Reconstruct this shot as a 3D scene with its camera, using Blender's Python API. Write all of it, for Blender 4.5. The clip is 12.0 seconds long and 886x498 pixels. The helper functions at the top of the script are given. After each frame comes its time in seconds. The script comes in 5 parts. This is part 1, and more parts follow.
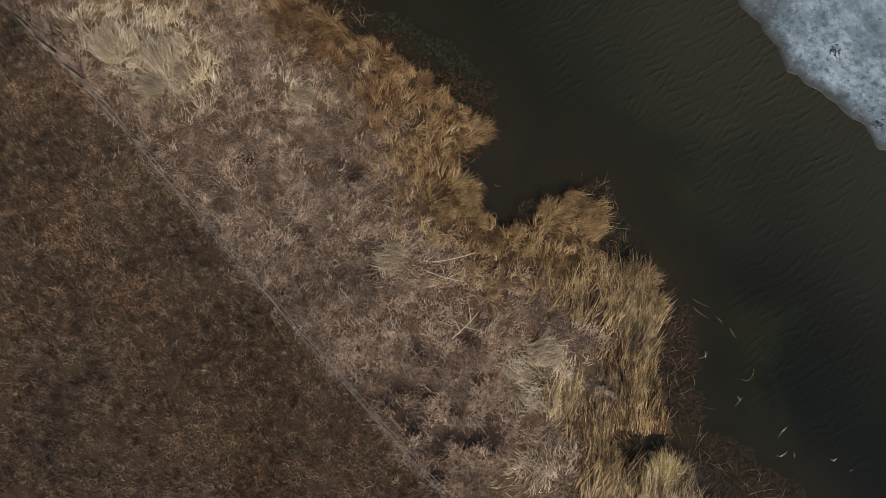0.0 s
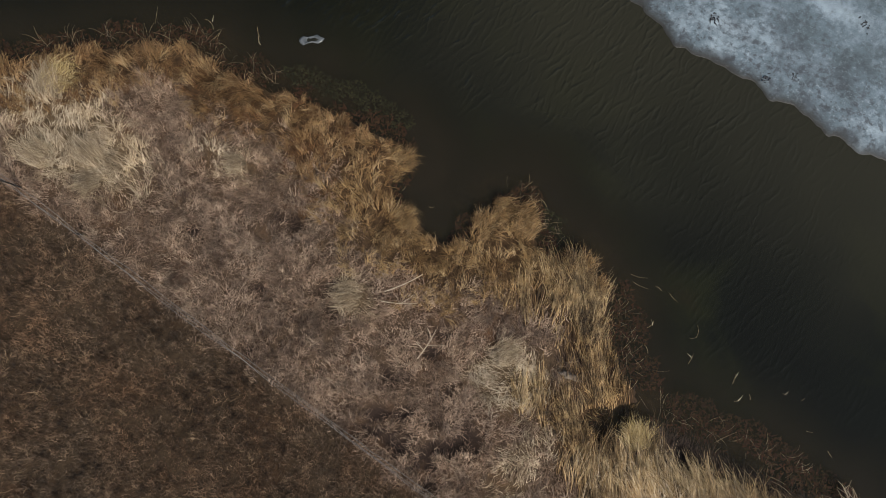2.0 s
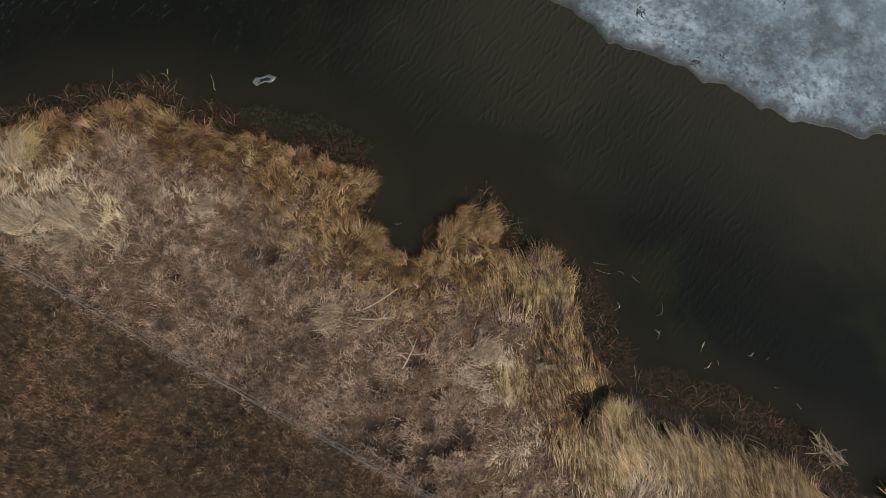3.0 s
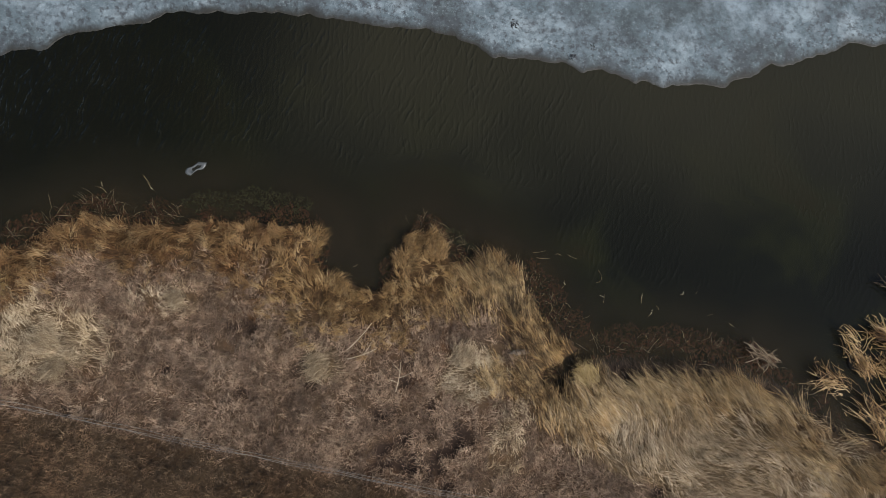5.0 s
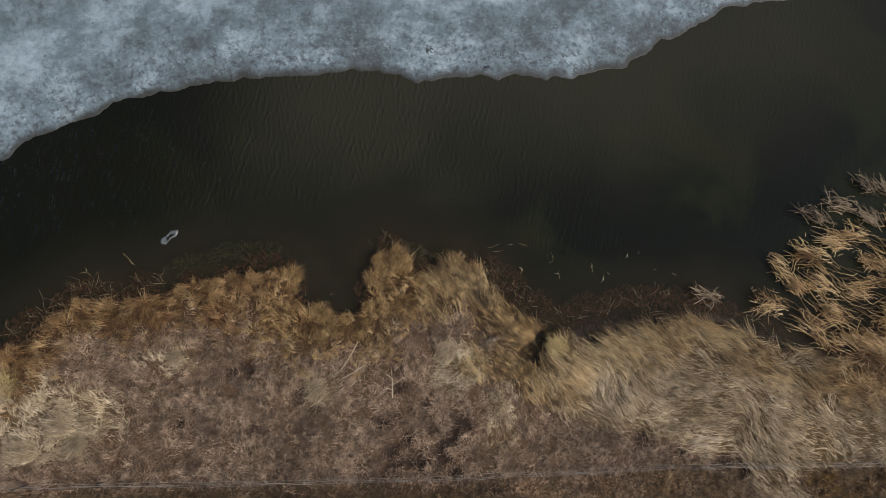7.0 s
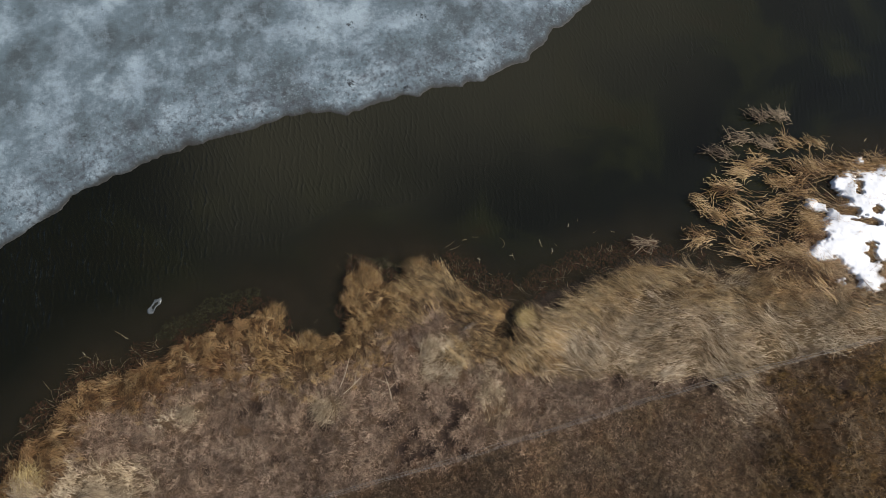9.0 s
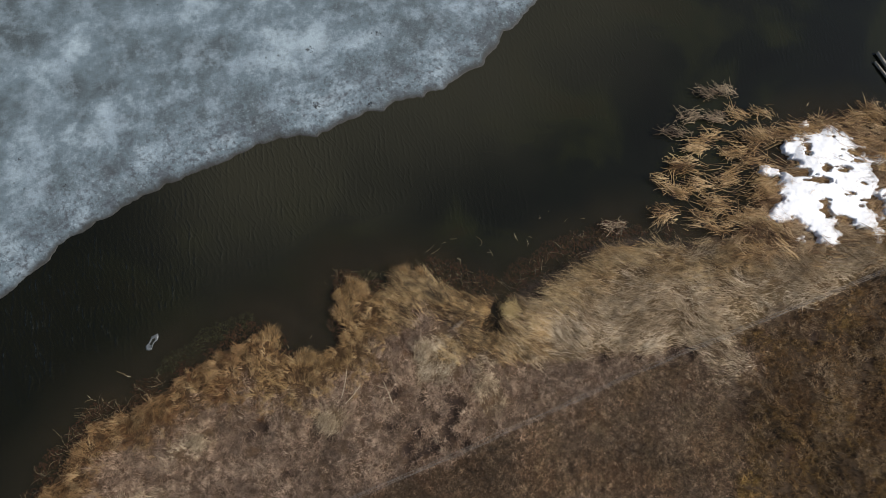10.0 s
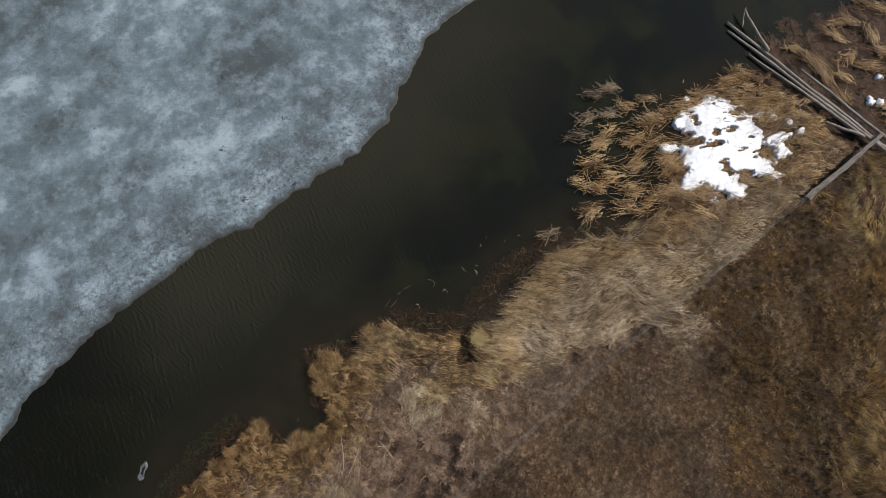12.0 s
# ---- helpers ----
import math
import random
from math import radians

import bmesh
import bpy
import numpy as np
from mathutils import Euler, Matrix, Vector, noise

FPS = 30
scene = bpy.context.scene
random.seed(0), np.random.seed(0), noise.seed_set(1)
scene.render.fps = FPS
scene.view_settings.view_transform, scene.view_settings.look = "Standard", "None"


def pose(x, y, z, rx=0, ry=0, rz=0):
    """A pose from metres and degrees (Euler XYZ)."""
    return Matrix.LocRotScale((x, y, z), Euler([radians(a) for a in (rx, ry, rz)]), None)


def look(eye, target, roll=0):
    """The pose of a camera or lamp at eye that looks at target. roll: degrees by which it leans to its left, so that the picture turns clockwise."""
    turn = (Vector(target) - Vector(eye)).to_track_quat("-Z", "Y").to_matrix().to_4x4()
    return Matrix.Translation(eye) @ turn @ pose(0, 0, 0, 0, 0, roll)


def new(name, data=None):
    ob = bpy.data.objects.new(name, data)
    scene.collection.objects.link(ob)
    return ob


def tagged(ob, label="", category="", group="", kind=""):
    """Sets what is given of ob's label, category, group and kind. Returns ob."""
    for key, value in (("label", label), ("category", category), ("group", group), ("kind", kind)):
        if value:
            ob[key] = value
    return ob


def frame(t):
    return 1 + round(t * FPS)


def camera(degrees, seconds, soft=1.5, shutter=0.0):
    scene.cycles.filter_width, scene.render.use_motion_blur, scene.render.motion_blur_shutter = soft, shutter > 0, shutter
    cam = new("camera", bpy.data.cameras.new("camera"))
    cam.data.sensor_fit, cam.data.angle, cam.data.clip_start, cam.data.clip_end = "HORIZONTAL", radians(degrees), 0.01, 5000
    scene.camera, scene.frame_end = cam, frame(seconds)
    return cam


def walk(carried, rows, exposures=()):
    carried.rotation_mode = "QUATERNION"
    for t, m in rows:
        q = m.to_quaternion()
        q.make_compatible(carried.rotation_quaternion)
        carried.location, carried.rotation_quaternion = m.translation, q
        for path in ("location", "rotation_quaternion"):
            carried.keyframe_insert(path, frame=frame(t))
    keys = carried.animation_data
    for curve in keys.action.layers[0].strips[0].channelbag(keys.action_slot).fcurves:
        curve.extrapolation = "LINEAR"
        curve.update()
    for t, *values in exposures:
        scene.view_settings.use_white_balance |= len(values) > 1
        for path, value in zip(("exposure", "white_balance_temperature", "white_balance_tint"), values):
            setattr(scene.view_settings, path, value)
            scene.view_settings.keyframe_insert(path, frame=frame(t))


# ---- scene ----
cam = camera(70.0, 12.0, soft=0.5)
PATH = [
    (0, (1.959, -2.459, 18.611), (1.733, -2.292, 16.631), -1.3),
    (0.5, (1.943, -2.152, 18.784), (1.732, -1.979, 16.803), -0.9),
    (1, (1.944, -1.79, 19.045), (1.751, -1.612, 17.063), -0.7),
    (1.5, (2.045, -1.503, 19.379), (1.863, -1.312, 17.396), -0.3),
    (2, (2.241, -1.283, 19.812), (2.064, -1.075, 17.831), -0.2),
    (2.5, (2.496, -1.077, 20.315), (2.326, -0.85, 18.335), -0.6),
    (3, (2.664, -0.817, 20.885), (2.511, -0.58, 18.905), -0.2),
    (3.2, (2.582, -0.635, 21.161), (2.45, -0.405, 19.178), 1.5),
    (4.8, (1.766, -0.356, 23.062), (1.793, -0.068, 21.083), 23.9),
    (5, (1.739, -0.32, 23.276), (1.781, -0.027, 21.298), 25.0),
    (5.5, (1.864, -0.318, 23.879), (1.923, -0.015, 21.903), 24.6),
    (6, (1.986, -0.444, 24.473), (2.061, -0.124, 22.5), 23.8),
    (6.5, (2.03, -0.537, 25.064), (2.126, -0.205, 23.094), 24.0),
    (7, (2.105, -0.702, 25.675), (2.222, -0.358, 23.708), 23.4),
    (8.8, (1.928, -1.082, 27.868), (2.154, -0.728, 25.913), 25.2),
    (9, (1.991, -1.22, 28.194), (2.226, -0.863, 26.241), 24.3),
    (9.5, (1.889, -1.351, 28.837), (2.158, -0.996, 26.887), 24.4),
    (10, (1.859, -1.377, 29.393), (2.155, -1.026, 27.446), 24.1),
    (10.5, (1.824, -1.455, 29.875), (2.159, -1.093, 27.937), 22.8),
    (11, (1.695, -1.437, 30.258), (2.081, -1.064, 28.331), 21.8),
    (11.5, (1.57, -1.535, 30.541), (2.013, -1.143, 28.631), 20.2),
    (12, (1.4, -1.537, 30.678), (1.906, -1.133, 28.785), 19.1),
]
walk(cam, [(t, look(eye, target, roll)) for t, eye, target, roll in PATH])

# ---- light ----
SUN_EL, SUN_AZ = radians(45), radians(-22)
world = bpy.data.worlds.new("world")
scene.world = world
world.use_nodes = True
wn = world.node_tree.nodes
sky = wn.new("ShaderNodeTexSky")
sky.sky_type, sky.sun_disc = "NISHITA", False
sky.sun_elevation, sky.sun_rotation = SUN_EL, radians(90) - SUN_AZ
wn["Background"].inputs["Strength"].default_value = 0.062
world.node_tree.links.new(sky.outputs[0], wn["Background"].inputs["Color"])
sun = new("sun", bpy.data.lights.new("sun", "SUN"))
sun.data.energy, sun.data.angle, sun.data.color = 3.3, radians(1.5), (1.0, 0.95, 0.88)
sun.matrix_world = look((math.cos(SUN_EL) * math.cos(SUN_AZ) * 60, math.cos(SUN_EL) * math.sin(SUN_AZ) * 60, math.sin(SUN_EL) * 60), (0, 0, 0))
scene.view_settings.exposure = 0.45

# ---- materials ----


def material(name):
    m = bpy.data.materials.new(name)
    m.use_nodes = True
    return m, m.node_tree.nodes, m.node_tree.links, m.node_tree.nodes["Principled BSDF"]


def ramp(nodes, stops):
    r = nodes.new("ShaderNodeValToRGB")
    while len(r.color_ramp.elements) < len(stops):
        r.color_ramp.elements.new(0.5)
    for e, (at, c) in zip(r.color_ramp.elements, stops):
        e.position, e.color = at, (*c, 1) if len(c) == 3 else (c[0], c[0], c[0], 1)
    return r


def noise_node(nodes, links, scale, detail=4, rough=0.6, stretch=None, turn=0.0, distortion=0.0):
    co = nodes.new("ShaderNodeTexCoord")
    n = nodes.new("ShaderNodeTexNoise")
    n.inputs["Scale"].default_value, n.inputs["Detail"].default_value = scale, detail
    n.inputs["Roughness"].default_value, n.inputs["Distortion"].default_value = rough, distortion
    out = co.outputs["Object"]
    if stretch:
        for slot, value in (("Rotation", (0, 0, radians(-turn))), ("Scale", stretch)):
            mp = nodes.new("ShaderNodeMapping")
            mp.inputs[slot].default_value = value
            links.new(out, mp.inputs["Vector"])
            out = mp.outputs[0]
    links.new(out, n.inputs["Vector"])
    return n


def mix(nodes, links, fac, a, b, blend="MIX"):
    n = nodes.new("ShaderNodeMix")
    n.data_type, n.blend_type = "RGBA", blend
    for sock, v in ((n.inputs[0], fac), (n.inputs[6], a), (n.inputs[7], b)):
        if isinstance(v, (int, float)):
            sock.default_value = v
        elif isinstance(v, tuple):
            sock.default_value = (*v, 1)
        else:
            links.new(v, sock)
    return n.outputs[2]


def calc(nodes, links, how, *values):
    n = nodes.new("ShaderNodeMath")
    n.operation = how
    for sock, v in zip(n.inputs, values):
        if isinstance(v, (int, float)):
            sock.default_value = v
        else:
            links.new(v, sock)
    return n.outputs[0]


def bump(nodes, links, bsdf, height, strength, distance):
    b = nodes.new("ShaderNodeBump")
    b.inputs["Strength"].default_value, b.inputs["Distance"].default_value = strength, distance
    links.new(height, b.inputs["Height"])
    links.new(b.outputs[0], bsdf.inputs["Normal"])


def straw(name, palette, patch=0.35, rough=0.7, hue=(1.0, 1.0, 1.0)):
    """Dry stems and leaves: each lock and blade has its own tone, with broad and small patches over the bank."""
    m, n, l, b = material(name)
    g = n.new("ShaderNodeNewGeometry")
    at = n.new("ShaderNodeAttribute")
    at.attribute_name = "tone"
    step = 1 / (len(palette) - 1)
    r = ramp(n, [(i * step, c) for i, c in enumerate(sorted(palette, key=sum))])
    lock = calc(n, l, "ADD", calc(n, l, "SUBTRACT", at.outputs["Fac"], 1.0), calc(n, l, "MULTIPLY_ADD", g.outputs["Random Per Island"], 0.4, -0.2))
    held = calc(n, l, "GREATER_THAN", at.outputs["Fac"], 0.5)
    single = calc(n, l, "MULTIPLY", g.outputs["Random Per Island"], calc(n, l, "SUBTRACT", 1.0, held))
    l.new(calc(n, l, "ADD", calc(n, l, "MULTIPLY", lock, held), single), r.inputs[0])
    big, small = noise_node(n, l, 0.35, 4, 0.65), noise_node(n, l, 3.2, 4, 0.7)
    tone = ramp(n, [(0.39, (1 - patch * 1.1,)), (0.61, (1 + patch * 0.5,))])
    l.new(mix(n, l, 0.6, big.outputs[0], small.outputs[0]), tone.inputs[0])
    col = mix(n, l, 1.0, r.outputs[0], tone.outputs[0], "MULTIPLY")
    other = noise_node(n, l, 0.45, 4, 0.6)
    sel = ramp(n, [(0.45, (0.0,)), (0.62, (1.0,))])
    l.new(other.outputs[1], sel.inputs[0])
    col = mix(n, l, sel.outputs[0], col, mix(n, l, 1.0, col, hue, "MULTIPLY"))
    l.new(col, b.inputs["Base Color"])
    b.inputs["Roughness"].default_value = rough
    b.inputs["Specular IOR Level"].default_value = 0.25
    return m


FIELD = straw("field_grass", [(0.077, 0.051, 0.032), (0.123, 0.08, 0.048), (0.179, 0.121, 0.075), (0.1, 0.066, 0.04), (0.259, 0.186, 0.12), (0.086, 0.058, 0.035)], 0.75, hue=(1.12, 0.97, 0.86))
MEADOW = straw("meadow_grass", [(0.095, 0.062, 0.037), (0.241, 0.163, 0.103), (0.37, 0.261, 0.174), (0.151, 0.097, 0.058), (0.493, 0.363, 0.249), (0.123, 0.079, 0.049)], 0.65, hue=(1.06, 0.95, 0.82))
MATTED = straw("matted_grass", [(0.148, 0.099, 0.067), (0.288, 0.198, 0.135), (0.392, 0.282, 0.201), (0.216, 0.141, 0.097), (0.477, 0.36, 0.257), (0.173, 0.117, 0.08)], 0.5, hue=(1.0, 0.97, 0.92))
BLEACHED = straw("bleached_grass", [(0.204, 0.151, 0.096), (0.372, 0.287, 0.186), (0.477, 0.38, 0.256), (0.269, 0.198, 0.126), (0.581, 0.477, 0.337)], 0.4, hue=(1.0, 0.95, 0.88))
RUST = straw("rust_sedge", [(0.077, 0.034, 0.013), (0.201, 0.111, 0.043), (0.275, 0.165, 0.075), (0.119, 0.057, 0.021), (0.371, 0.252, 0.131)], 0.45, hue=(1.0, 1.05, 1.05))
GOLD = straw("golden_sedge", [(0.105, 0.062, 0.024), (0.252, 0.153, 0.062), (0.332, 0.213, 0.093), (0.161, 0.093, 0.037), (0.438, 0.314, 0.172)], 0.45, hue=(0.95, 0.9, 0.85))
TAN = straw("tan_grass", [(0.178, 0.123, 0.071), (0.384, 0.282, 0.171), (0.483, 0.37, 0.243), (0.254, 0.176, 0.103), (0.589, 0.477, 0.344)], 0.5, hue=(0.84, 0.79, 0.68))
MARGIN = straw("margin_reed_grass", [(0.099, 0.062, 0.027), (0.254, 0.168, 0.076), (0.343, 0.234, 0.112), (0.152, 0.094, 0.042), (0.482, 0.359, 0.203)], 0.6, hue=(1.0, 0.9, 0.8))
COMB = straw("combed_sedge", [(0.048, 0.026, 0.009), (0.202, 0.126, 0.053), (0.339, 0.23, 0.104), (0.081, 0.045, 0.017), (0.467, 0.336, 0.179)], 0.7, hue=(1.02, 0.92, 0.8))
REEDBED = straw("reedbed", [(0.087, 0.049, 0.026), (0.281, 0.182, 0.096), (0.387, 0.27, 0.154), (0.165, 0.095, 0.049), (0.543, 0.409, 0.265)], 0.45, hue=(1.05, 0.93, 0.78))
SCRUB = straw("scrub", [(0.11, 0.06, 0.024), (0.167, 0.093, 0.038), (0.222, 0.128, 0.052), (0.134, 0.075, 0.03), (0.301, 0.181, 0.08)], 0.9, hue=(1.0, 1.05, 0.7))
WITHERED = straw("withered_grass", [(0.115, 0.074, 0.038), (0.196, 0.131, 0.074), (0.276, 0.193, 0.113), (0.356, 0.258, 0.158)], 0.5, hue=(1.0, 0.95, 0.85))
TUSSOCK = straw("tussock", [(0.074, 0.041, 0.017), (0.239, 0.157, 0.063), (0.368, 0.258, 0.112), (0.11, 0.06, 0.023), (0.442, 0.331, 0.163)], 0.4, hue=(1.1, 0.95, 0.7))
REED = straw("reed", [(0.099, 0.05, 0.021), (0.354, 0.215, 0.09), (0.492, 0.317, 0.146), (0.208, 0.116, 0.048), (0.648, 0.461, 0.258)], 0.25, 0.5)
PALE = straw("pale_stem", [(0.34, 0.26, 0.16), (0.55, 0.45, 0.31), (0.68, 0.58, 0.43)], 0.15, 0.5)
STRAW = straw("yellow_straw", [(0.244, 0.163, 0.059), (0.488, 0.36, 0.152), (0.619, 0.471, 0.237), (0.337, 0.231, 0.093), (0.675, 0.531, 0.304)], 0.25)
GREY_REED = straw("grey_reed", [(0.063, 0.044, 0.03), (0.21, 0.149, 0.095), (0.336, 0.245, 0.162), (0.116, 0.078, 0.05), (0.441, 0.333, 0.225)], 0.3, 0.6)
WEED = straw("weed", [(0.079, 0.023, 0.013), (0.147, 0.047, 0.026), (0.164, 0.079, 0.032), (0.086, 0.049, 0.019), (0.103, 0.032, 0.017)], 0.5)

ALGAE = straw("algae", [(0.048, 0.042, 0.017), (0.082, 0.072, 0.029), (0.115, 0.102, 0.042), (0.072, 0.055, 0.025)], 0.6)
MARSH = straw("marsh_litter", [(0.05, 0.023, 0.014), (0.095, 0.045, 0.028), (0.13, 0.075, 0.042), (0.07, 0.043, 0.022), (0.17, 0.105, 0.06)], 0.5)
SODDEN = straw("sodden_litter", [(0.02, 0.013, 0.009), (0.038, 0.024, 0.016), (0.06, 0.038, 0.025), (0.1, 0.066, 0.043), (0.028, 0.018, 0.012)], 0.5)


def ground_material():
    m, n, l, b = material("earth")
    at = n.new("ShaderNodeAttribute")
    at.attribute_name = "cover"
    sep = n.new("ShaderNodeSeparateColor")
    l.new(at.outputs["Color"], sep.inputs[0])
    fine, mid, big = noise_node(n, l, 38, 6, 0.75), noise_node(n, l, 6, 5), noise_node(n, l, 0.5, 4)

    def tone(dark, light):
        r = ramp(n, [(0.3, dark), (0.72, light)])
        l.new(fine.outputs[0], r.inputs[0])
        return r.outputs[0]

    col = tone((0.034, 0.021, 0.012), (0.14, 0.09, 0.054))
    col = mix(n, l, sep.outputs[0], col, tone((0.03, 0.016, 0.008), (0.10, 0.058, 0.026)))
    col = mix(n, l, sep.outputs[1], col, tone((0.07, 0.045, 0.02), (0.2, 0.14, 0.07)))
    col = mix(n, l, sep.outputs[2], col, tone((0.022, 0.014, 0.0075), (0.085, 0.055, 0.03)))
    red = ramp(n, [(0.50, (0.0,)), (0.68, (0.4,))])
    l.new(big.outputs[0], red.inputs[0])
    col = mix(n, l, red.outputs[0], col, mix(n, l, 1.0, col, (1.25, 0.85, 0.62), "MULTIPLY"))
    mott = ramp(n, [(0.3, (0.6,)), (0.7, (1.2,))])
    l.new(mid.outputs[0], mott.inputs[0])
    col = mix(n, l, 1.0, col, mott.outputs[0], "MULTIPLY")
    col = mix(n, l, at.outputs["Alpha"], col, tone((0.015, 0.0095, 0.007), (0.05, 0.031, 0.022)))
    l.new(col, b.inputs["Base Color"])
    b.inputs["Roughness"].default_value = 0.9
    b.inputs["Specular IOR Level"].default_value = 0.2
    bump(n, l, b, fine.outputs[0], 0.6, 0.05)
    return m


def ripple_train(n, l, turn, length, wander, seed):
    """Rows of small waves whose crests lie along turn, length metres apart."""
    co = n.new("ShaderNodeTexCoord")
    mp = n.new("ShaderNodeMapping")
    mp.inputs["Rotation"].default_value = (0, 0, radians(90 - turn))
    mp.inputs["Location"].default_value = (seed, seed * 0.7, 0)
    l.new(co.outputs["Object"], mp.inputs["Vector"])
    w = n.new("ShaderNodeTexWave")
    w.bands_direction = "X"
    scale = 2 * math.pi / 20 / length
    for slot, value in (("Scale", scale), ("Distortion", wander), ("Detail", 3.0), ("Detail Scale", 0.9 / scale), ("Detail Roughness", 0.55)):
        w.inputs[slot].default_value = value
    l.new(mp.outputs[0], w.inputs["Vector"])
    some = ramp(n, [(0.44, (0.0,)), (0.66, (1.0,))])
    l.new(noise_node(n, l, 1.0, 3, 0.65, (1.1, 2.2, 1), turn + seed).outputs[0], some.inputs[0])
    crest = calc(n, l, "POWER", w.outputs["Fac"], 2.2)
    return mix(n, l, some.outputs[0], (0.35, 0.35, 0.35), crest)


def water_material():
    m, n, l, b = material("lake_water")
    big = noise_node(n, l, 0.16, 4, 0.55, distortion=0.6)
    r = ramp(n, [(0.3, (0.0064, 0.0062, 0.0042)), (0.48, (0.0078, 0.0082, 0.005)), (0.58, (0.0135, 0.0142, 0.0062)), (0.72, (0.018, 0.0132, 0.0062))])
    l.new(big.outputs[0], r.inputs[0])
    b.inputs["Roughness"].default_value = 0.08
    b.inputs["IOR"].default_value = 1.33
    depth, silt_sheen = n.new("ShaderNodeAttribute"), n.new("ShaderNodeAttribute")
    depth.attribute_name, silt_sheen.attribute_name = "murk", "silt_sheen"
    # brown silt, lightened further to paint in the sky's reflection near the ice
    silt_sheen_tint = mix(n, l, big.outputs[0], (0.0225, 0.022, 0.0148), (0.027, 0.0246, 0.0142))
    deep = mix(n, l, silt_sheen.outputs["Fac"], r.outputs[0], silt_sheen_tint)
    # western water coloured darker, in place of a dimmer sky reflection
    clear = n.new("ShaderNodeAttribute")
    clear.attribute_name = "clear"
    deep = mix(n, l, clear.outputs["Fac"], deep, (0.0048, 0.0048, 0.0024))
    l.new(mix(n, l, depth.outputs["Fac"], (0.0195, 0.018, 0.0105), deep), b.inputs["Base Color"])
    see = ramp(n, [(0.0, (0.56,)), (1.0, (0.985,))])
    l.new(depth.outputs["Fac"], see.inputs[0])
    l.new(see.outputs[0], b.inputs["Alpha"])
    long_waves, cross, small = ripple_train(n, l, 80, 0.27, 7.0, 3.0), ripple_train(n, l, 106, 0.2, 7.0, 11.0), noise_node(n, l, 1.0, 2, 0.5, (2.4, 7.0, 1), 92, 0.4)
    calm = noise_node(n, l, 0.12, 2)
    cr = ramp(n, [(0.34, (0.45,)), (0.56, (1.0,))])
    l.new(calm.outputs[0], cr.inputs[0])
    co = n.new("ShaderNodeTexCoord")
    axes = n.new("ShaderNodeSeparateXYZ")
    l.new(co.outputs["Object"], axes.inputs[0])
    lee = n.new("ShaderNodeMapRange")
    lee.inputs["From Min"].default_value, lee.inputs["From Max"].default_value = -3, 12
    lee.inputs["To Min"].default_value, lee.inputs["To Max"].default_value = 1.0, 0.25
    l.new(axes.outputs[0], lee.inputs["Value"])
    h = mix(n, l, 0.4, long_waves, cross)
    h = mix(n, l, 0.3, h, small.outputs[0])
    h = mix(n, l, 1.0, h, cr.outputs[0], "MULTIPLY")
    h = mix(n, l, 1.0, h, lee.outputs[0], "MULTIPLY")
    h = mix(n, l, 1.0, h, depth.outputs["Fac"], "MULTIPLY")
    bump(n, l, b, h, 1.0, 0.072)
    return m


